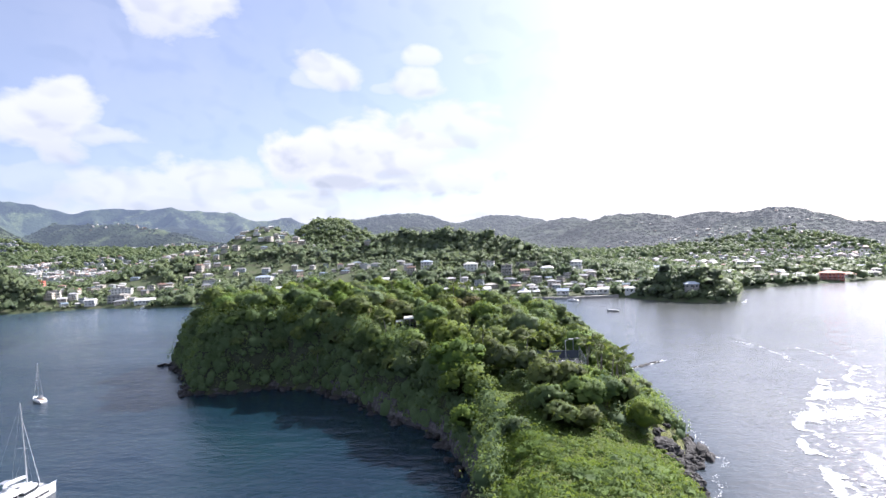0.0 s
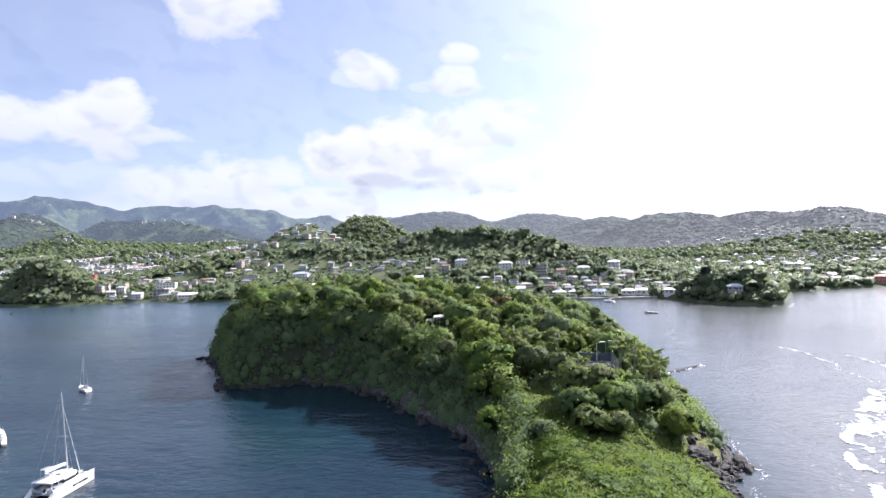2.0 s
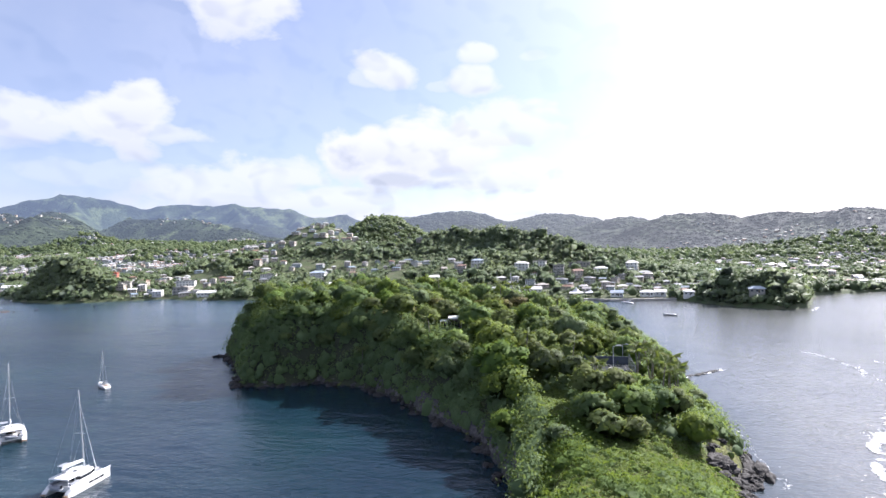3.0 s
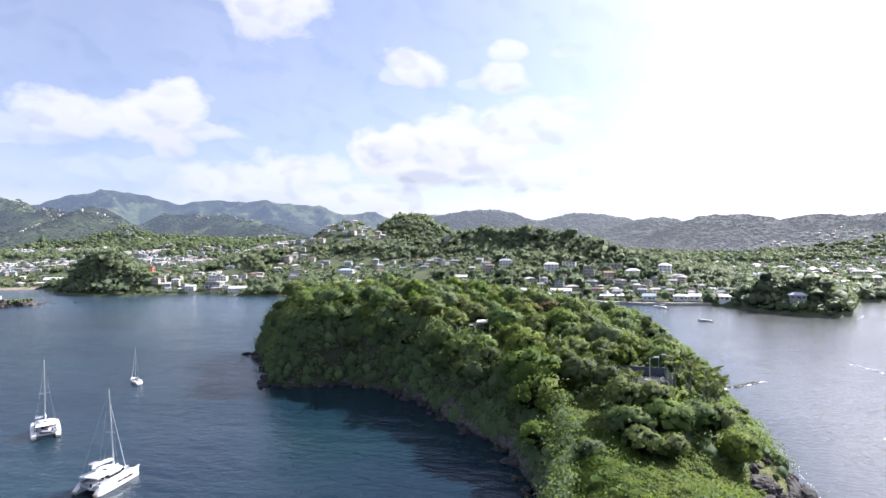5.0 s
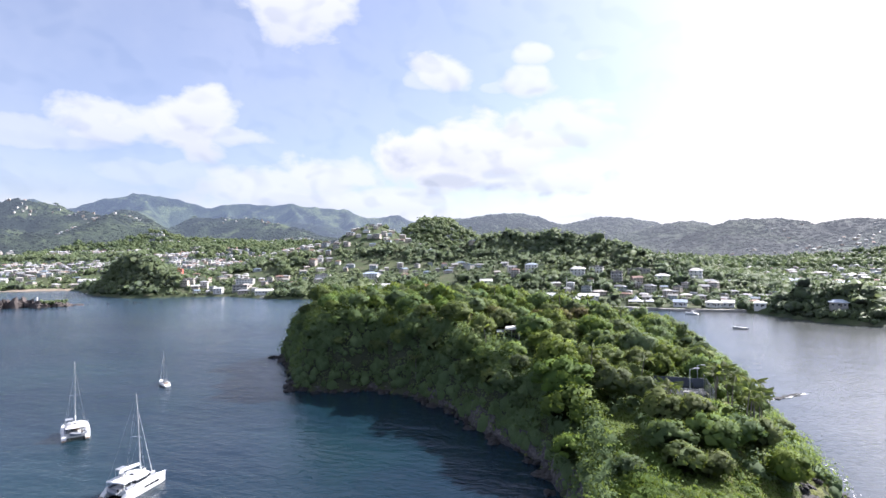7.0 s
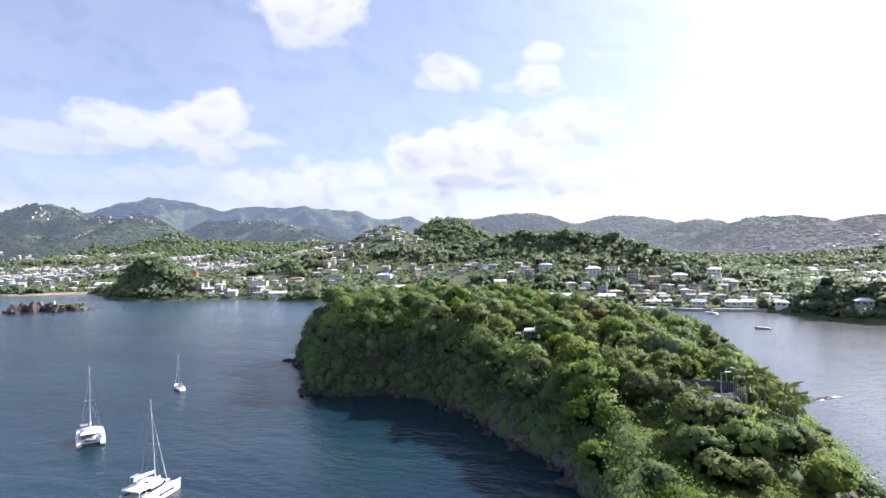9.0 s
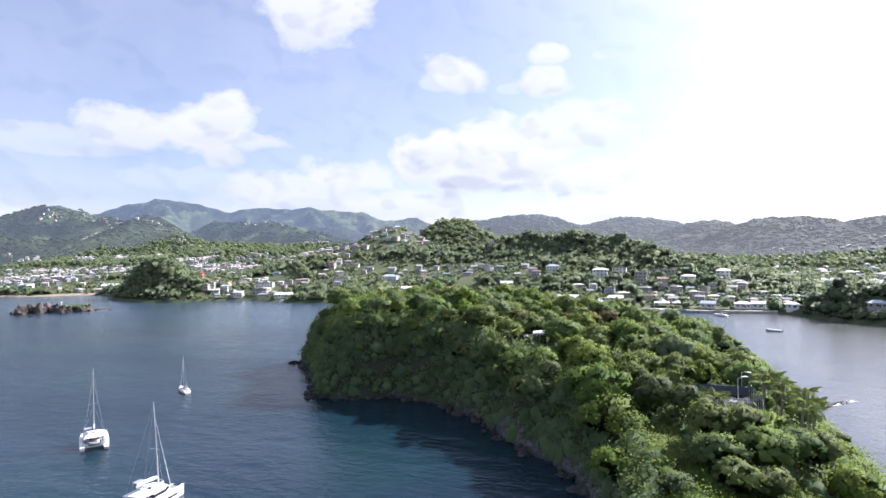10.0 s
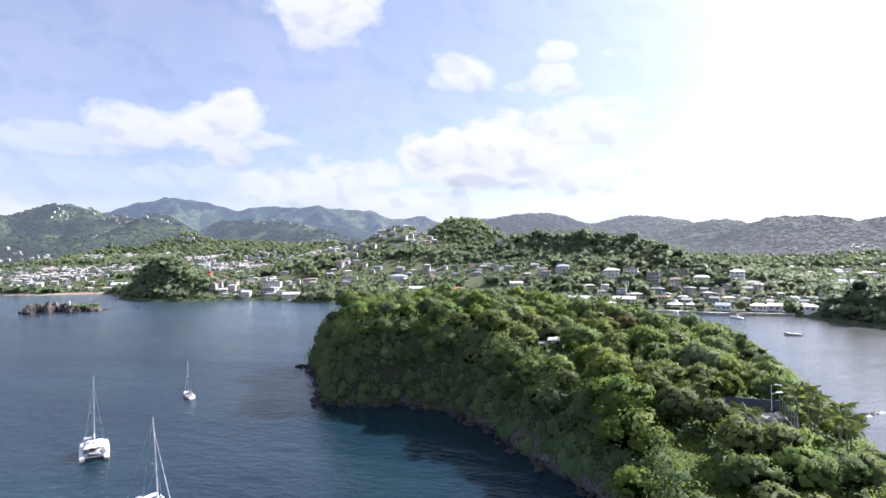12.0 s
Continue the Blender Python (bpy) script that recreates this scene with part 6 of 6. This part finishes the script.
def build_islet():
    rng = np.random.default_rng(33)
    t = thing("islet", "rugged red-brown rock islet with low scrub", "islet", pose(-506, 353, 0, 0, 0, 40))
    for k in range(34):
        u = k / 33
        x = -34 + 66 * u + rng.normal() * 1.5
        high = (10 if u < 0.5 else 6.5) * (0.55 + 0.5 * rng.random()) * min(1, u / 0.1 + 0.15) * min(1, (1 - u) / 0.25 + 0.1)
        ob = part("rock", rock_mesh(60 + k % 9, ISLET_ROCK, 1, 0.4), None, t, m=pose(x, rng.normal() * 4.5, high * 0.15, rng.uniform(-12, 12), rng.uniform(-12, 12), rng.uniform(0, 360)))
        ob.scale = (rng.uniform(3, 5), rng.uniform(3, 5), max(high, 1.2))
    c = np.stack([rng.uniform(4, 26, 60), rng.normal(size=60) * 3.0, rng.uniform(3.0, 6.3, 60) * 0.9], -1)
    part("scrub", mesh_np("scrub", *blobs(c, rng.uniform(0.8, 2.0, 60), rng), FAR_LEAF), None, t, "dry green scrub")
    part("marker", rod(bmesh.new(), (3, 0, 4.5), (3, 0, 9.5), 0.9, 0.7, 8), WHITE_PAINT, t, "small white marker post")
    for k in range(9):
        rock_at(-478 + k * 6 + rng.normal() * 2, 384 + k * 5 + rng.normal() * 2, -0.1, rng.uniform(0.7, 1.5), rng, "reef rocks")


build_islet()


# ---- palms, lamps, court and hut on the headland ----
def palm_kind(seed, height):
    rng = np.random.default_rng(seed)
    t = thing("palm_tree", "tall coconut palm with arching feathery fronds", "palm", pose(0, 0, -400), group="coconut palms")
    bm = bmesh.new()
    bend = Vector((rng.normal() * 0.9, rng.normal() * 0.9, 0))
    last = None
    for k in range(10):
        s = k / 9
        c = bend * s * s + Vector((0, 0, height * s - 0.5 * (1 - s)))
        r = 0.20 * (1 - 0.45 * s) * (1.25 if k == 0 else 1)
        ring = [bm.verts.new(c + Vector((math.cos(a) * r, math.sin(a) * r, 0))) for a in np.arange(8) * math.pi / 4]
        if last:
            for i in range(8):
                bm.faces.new((last[i], last[(i + 1) % 8], ring[(i + 1) % 8], ring[i]))
        last = ring
    part("trunk", bm, PALM_BARK, t)
    fronds = []
    for droop in (0.4, 0.75, 1.15):
        v, f = [], []
        n, length = 13, 3.4

        def spine(s):
            return length * s * (1 - 0.2 * droop * s), length * (0.62 * s - 0.85 * droop * s * s)

        for k in range(n):
            s = (k + 0.6) / n
            (x, z), (x1, z1) = spine(s), spine(s + 0.9 / n)
            w = 0.85 * math.sin(math.pi * min(1, s * 0.85 + 0.15)) + 0.12
            for side in (-1, 1):
                b = len(v)
                v += [(x, 0, z + 0.02), (x1, 0, z1 + 0.02), (x1 + 0.35 * w, side * w * 0.62, z1 - 0.45 * w), (x + 0.42 * w, side * w * 0.55, z - 0.5 * w)]
                f += [(b, b + 1, b + 2), (b, b + 2, b + 3)] if side > 0 else [(b + 1, b, b + 2), (b + 2, b, b + 3)]
        for k in range(7):
            b = len(v)
            for s in (k / 7, (k + 1) / 7):
                x, z = spine(s)
                v += [(x, -0.06 * (1.2 - s), z), (x, 0.06 * (1.2 - s), z)]
            f += [(b, b + 2, b + 3), (b, b + 3, b + 1)]
        fronds.append(mesh_np("frond", v, f, LEAF_PALM))
    top = bend + Vector((0, 0, height))
    for k in range(17):
        m = Matrix.Translation(top) @ pose(0, 0, 0, 0, rng.uniform(-10, 10), k * 137.5)
        part("frond", fronds[0 if k < 6 else (1 if k < 12 else 2)], None, t, m=m)
    nuts = bmesh.new()
    for k in range(6):
        a = k * 1.05
        bmesh.ops.create_icosphere(nuts, subdivisions=1, radius=0.14, matrix=Matrix.Translation(top + Vector((math.cos(a) * 0.25, math.sin(a) * 0.25, -0.2))))
    part("coconuts", nuts, BARK, t)
    return t


def build_palms():
    rng = np.random.default_rng(41)
    kinds = [palm_kind(70 + k, h) for k, h in enumerate((7.0, 8.6, 10.5))]
    spots = [(15.5, 130.5, 1), (10.8, 150.5, 0), (-1.4, 147, 2), (17, 136, 0), (27.7, 147.8, 1), (30, 143, 1), (31.6, 135.5, 2), (34, 138, 1), (31, 149, 2), (36, 143, 1), (29, 151, 1), (35, 147, 2), (27, 143, 0),
             (-12, 222, 2), (-6, 226, 2), (-18, 228, 2), (0, 222, 1), (6, 228, 2), (-46, 232, 2), (32, 152, 1), (-62, 178, 0), (-95, 200, 1), (-34, 168, 0), (38, 150, 1)]
    for k, (x, y, which) in enumerate(spots):
        m = pose(x, y, float(head_height(x, y)) - 0.1, rng.uniform(-5, 5), rng.uniform(-5, 5), rng.uniform(0, 360))
        if k in (0, 2, 3):
            t = kinds[{0: 1, 2: 2, 3: 0}[k]]
        else:
            t = copy_thing(kinds[which], m)
        t.matrix_basis = m


build_palms()

ASPHALT = surface("court_asphalt", (0.05, 0.055, 0.062), (0.03, 0.035, 0.04), 0.4, 0.95, 0.3, spec=0.1)
LINE = surface("court_line", (0.2, 0.2, 0.21), (0.1, 0.1, 0.11), 1.0, 0.8, 0.1)


def build_court():
    x0, x1, y0, y1, z = COURT
    c = thing("court", "dark asphalt court with worn lines and a wire fence", "court", pose(0, 0, z + 0.05), kind="")
    part("surface", box(bmesh.new(), x0, x1, y0, y1, -0.3, 0.22), ASPHALT, c)
    for a, b, d, e in ((x0 + 1, x0 + 1.1, y0 + 1, y1 - 1), (x1 - 1.1, x1 - 1, y0 + 1, y1 - 1), (x0 + 1, x1 - 1, y0 + 1, y0 + 1.1), (x0 + 1, x1 - 1, y1 - 1.1, y1 - 1), (x0 + 1, x1 - 1, (y0 + y1) / 2 - 0.05, (y0 + y1) / 2 + 0.05)):
        part("line", box(bmesh.new(), a, b, d, e, 0.22, 0.226), LINE, c)
    part("retaining_wall", box(bmesh.new(), x0 - 0.3, x1 + 0.3, y1, y1 + 0.3, -0.6, 2.4), surface("blue_grey_wall", (0.13, 0.15, 0.19), (0.09, 0.10, 0.13), 0.5, 0.85, 0.2), c)
    fence = thing("fence", "tall wire mesh fence on steel posts", "fence", pose(0, 0, z + 0.05))
    for k in range(7):
        y = y0 + (y1 - y0) * k / 6
        part("post", rod(bmesh.new(), (x1 + 0.15, y, -0.5), (x1 + 0.15, y, 3.6), 0.05, seg=6), ALLOY, fence)
    for k in range(5):
        x = x0 + (x1 - x0) * k / 4
        part("post", rod(bmesh.new(), (x, y0 - 0.15, -0.5), (x, y0 - 0.15, 3.6), 0.05, seg=6), ALLOY, fence)
    for q in (0.3, 3.5):
        part("rail", rod(bmesh.new(), (x1 + 0.15, y0, q), (x1 + 0.15, y1, q), 0.03, seg=5), ALLOY, fence)
        part("rail", rod(bmesh.new(), (x0, y0 - 0.15, q), (x1, y0 - 0.15, q), 0.03, seg=5), ALLOY, fence)
    net = bmesh.new()
    for k in range(22):
        y = y0 + k * 0.45
        rod(net, (x1 + 0.15, y, 0.3), (x1 + 0.15, min(y + 3.2, y1), 3.5), 0.008, seg=3)
        rod(net, (x1 + 0.15, y + 3.2, 0.3), (x1 + 0.15, y, 3.5), 0.008, seg=3)
    part("wire_mesh", net, WIRE, fence)
    s = thing("shelter", "small open shelter with a pale metal roof", "shelter", pose(21.5, 141, z + 0.25, 0, 0, -20))
    part("roof", hip_roof(bmesh.new(), 2.6, 1.8, 1.9, 0.5, 0.2), CONCRETE, s)
    for sx in (-1, 1):
        for sy in (-1, 1):
            part("post", rod(bmesh.new(), (sx * 1.2, sy * 0.8, 0), (sx * 1.2, sy * 0.8, 1.95), 0.06, seg=6), BARK, s)
    part("bench", box(bmesh.new(), -1.1, 1.1, 0.3, 0.7, -0.02, 0.45), TEAK, s)


build_court()


def street_lamp(x, y, z, h, turn):
    t = thing("street_lamp", "tall pale steel lamp post with a flat head", "street lamp", pose(x, y, z, 0, 0, turn), group="court lamps")
    part("pole", rod(bmesh.new(), (0, 0, -0.6), (0, 0, h), 0.10, 0.07, 8), ALLOY, t)
    part("arm", rod(bmesh.new(), (0, 0, h - 0.1), (1.2, 0, h + 0.15), 0.05, 0.04, 6), ALLOY, t)
    part("lamp_head", box(bmesh.new(), 0.8, 2.1, -0.22, 0.22, h + 0.08, h + 0.28, 0.06), WHITE_PAINT, t)


street_lamp(20.3, 131.5, float(head_height(20.3, 131.5)), 24.2 - float(head_height(20.3, 131.5)), 20)
street_lamp(24.8, 156.5, float(head_height(24.8, 156.5)), 6.5, -20)


DARK_TIMBER = surface("dark_timber", (0.10, 0.085, 0.075), (0.06, 0.05, 0.045), 1.0, 0.8, 0.3)


def build_hut():
    z = float(head_height(-30, 180)) - 0.6
    h = thing("lookout_house", "small house with a flat white roof above a shaded terrace", "house", pose(-29.8, 181, z, 0, 0, 10))
    part("wall", box(bmesh.new(), -3.2, 3.2, -2.0, 2.4, -1.5, 3.0), DARK_TIMBER, h)
    part("roof", slab(bmesh.new(), [(-1.0, -3.6), (3.6, -3.6), (3.6, 2.8), (-1.0, 2.8)], 3.9, 4.3, 0.06), WHITE_PAINT, h)
    part("upper_room", box(bmesh.new(), -0.6, 3.0, -1.8, 2.4, 3.0, 3.95), DARK_TIMBER, h)
    part("lower_roof", box(bmesh.new(), -3.8, -0.7, -3.2, 2.6, 2.9, 3.1, 0.03), CANVAS, h)
    part("terrace", box(bmesh.new(), -4.0, 4.0, -5.0, -2.0, -1.2, -0.05, 0.04), WHITE_PAINT, h)
    for k in range(4):
        part("post", rod(bmesh.new(), (-3.6 + k * 2.4, -3.3, -0.1), (-3.6 + k * 2.4, -3.3, 2.95 if k < 2 else 3.9), 0.08, seg=6), WHITE_PAINT, h)
    for k in range(3):
        part("window", box(bmesh.new(), -2.8 + k * 2.1, -1.4 + k * 2.1, -2.07, -2.0, 0.8, 2.2), DARK_GLASS, h)
    r = bmesh.new()
    for k in range(9):
        rod(r, (-3.9 + k * 0.97, -4.9, -0.1), (-3.9 + k * 0.97, -4.9, 0.95), 0.025, seg=4)
    rod(r, (-3.9, -4.9, 0.95), (3.9, -4.9, 0.95), 0.03, seg=5)
    part("railing", r, WHITE_PAINT, h)


build_hut()


# ---- surf ----
FOAM = surface("sea_foam", (0.86, 0.87, 0.88), (0.74, 0.77, 0.8), 0.6, 0.9, 0.4)


def flakes(xs, ys, size, rng):
    """Flat ragged patches of foam on the water."""
    n, k = len(xs), 7
    a = np.arange(k) * 6.2832 / k + rng.random((n, 1)) * 6.28
    r = size[:, None] * (0.55 + 0.6 * rng.random((n, k)))
    px, py = xs[:, None] + np.cos(a) * r * 1.5, ys[:, None] + np.sin(a) * r * 0.8
    pz = 0.05 + 0.12 * rng.random((n, 1)) + 0 * px
    v = np.stack([px, py, pz], -1).reshape(-1, 3)
    i = np.arange(n)[:, None] * k
    f = np.concatenate([np.concatenate([i, i + j, i + j + 1], 1) for j in range(1, k - 1)], 0)
    return v, f


def build_foam():
    rng = np.random.default_rng(55)
    xs, ys, sz = [], [], []

    def front(points, n, spread, back, size):
        p = np.array(points, float)
        seg = rng.integers(0, len(p) - 1, n)
        t = rng.random(n)
        base = p[seg] + (p[seg + 1] - p[seg]) * t[:, None]
        lace = rng.random(n) > 0.4
        off = np.where(lace, np.abs(rng.normal(size=n)) ** 1.3, 0.0)
        wob = fbm(base[:, 0], base[:, 1], 9, 3, 71) * 2.5
        x, y = base[:, 0] + off * back + rng.normal(size=n) * spread * 0.5 + wob, base[:, 1] + rng.normal(size=n) * spread + off * back * 0.25
        keep = np.where(lace, np.abs(fbm(x, y, 4.5, 3, 72)) < 0.16 - 0.05 * np.minimum(off, 2), fbm(x, y, 7, 2, 73) > -0.35)
        xs.append(x[keep]), ys.append(y[keep]), sz.append(rng.uniform(0.12, 0.42, keep.sum()) * size)

    front([(108, 186), (101.5, 175), (92, 162.5), (87, 151), (78, 140), (73.5, 128.6), (69.5, 117), (67.5, 107), (66, 96)], 14000, 0.7, 2.6, 0.75)
    front([(84, 147), (94, 150), (105, 153), (118, 158)], 8000, 2.4, 2.6, 0.6)
    front([(96, 167), (104, 168), (114, 172)], 4500, 1.6, 3.0, 0.6)
    front([(84, 122), (80, 112), (78, 100)], 2600, 0.9, 5.0, 0.5)
    front([(130, 205), (118, 190), (112, 176), (104, 160)], 3600, 0.8, 4.0, 0.75)
    front([(108, 258), (114, 243), (113, 226), (112, 214), (113, 196)], 900, 0.8, 1.2, 0.6)
    front([(126, 240), (130, 224), (128, 206)], 400, 0.8, 1.6, 0.6)
    front([(51, 203), (56, 208.5), (61, 213.5), (67, 219)], 700, 0.5, 0.6, 0.55)
    front([(44, 98), (46, 108), (52, 116), (51, 124), (51, 134), (51, 150)], 420, 0.5, 0.7, 0.32)
    front([(165, 404), (175, 412), (182, 428)], 200, 0.8, 0.8, 0.7)
    v, f = flakes(np.concatenate(xs), np.concatenate(ys), np.concatenate(sz), rng)
    tagged(new("sea_foam", mesh_np("sea_foam", v, f, FOAM)), "white surf and foam breaking on the reef", "foam", kind="stuff")


build_foam()
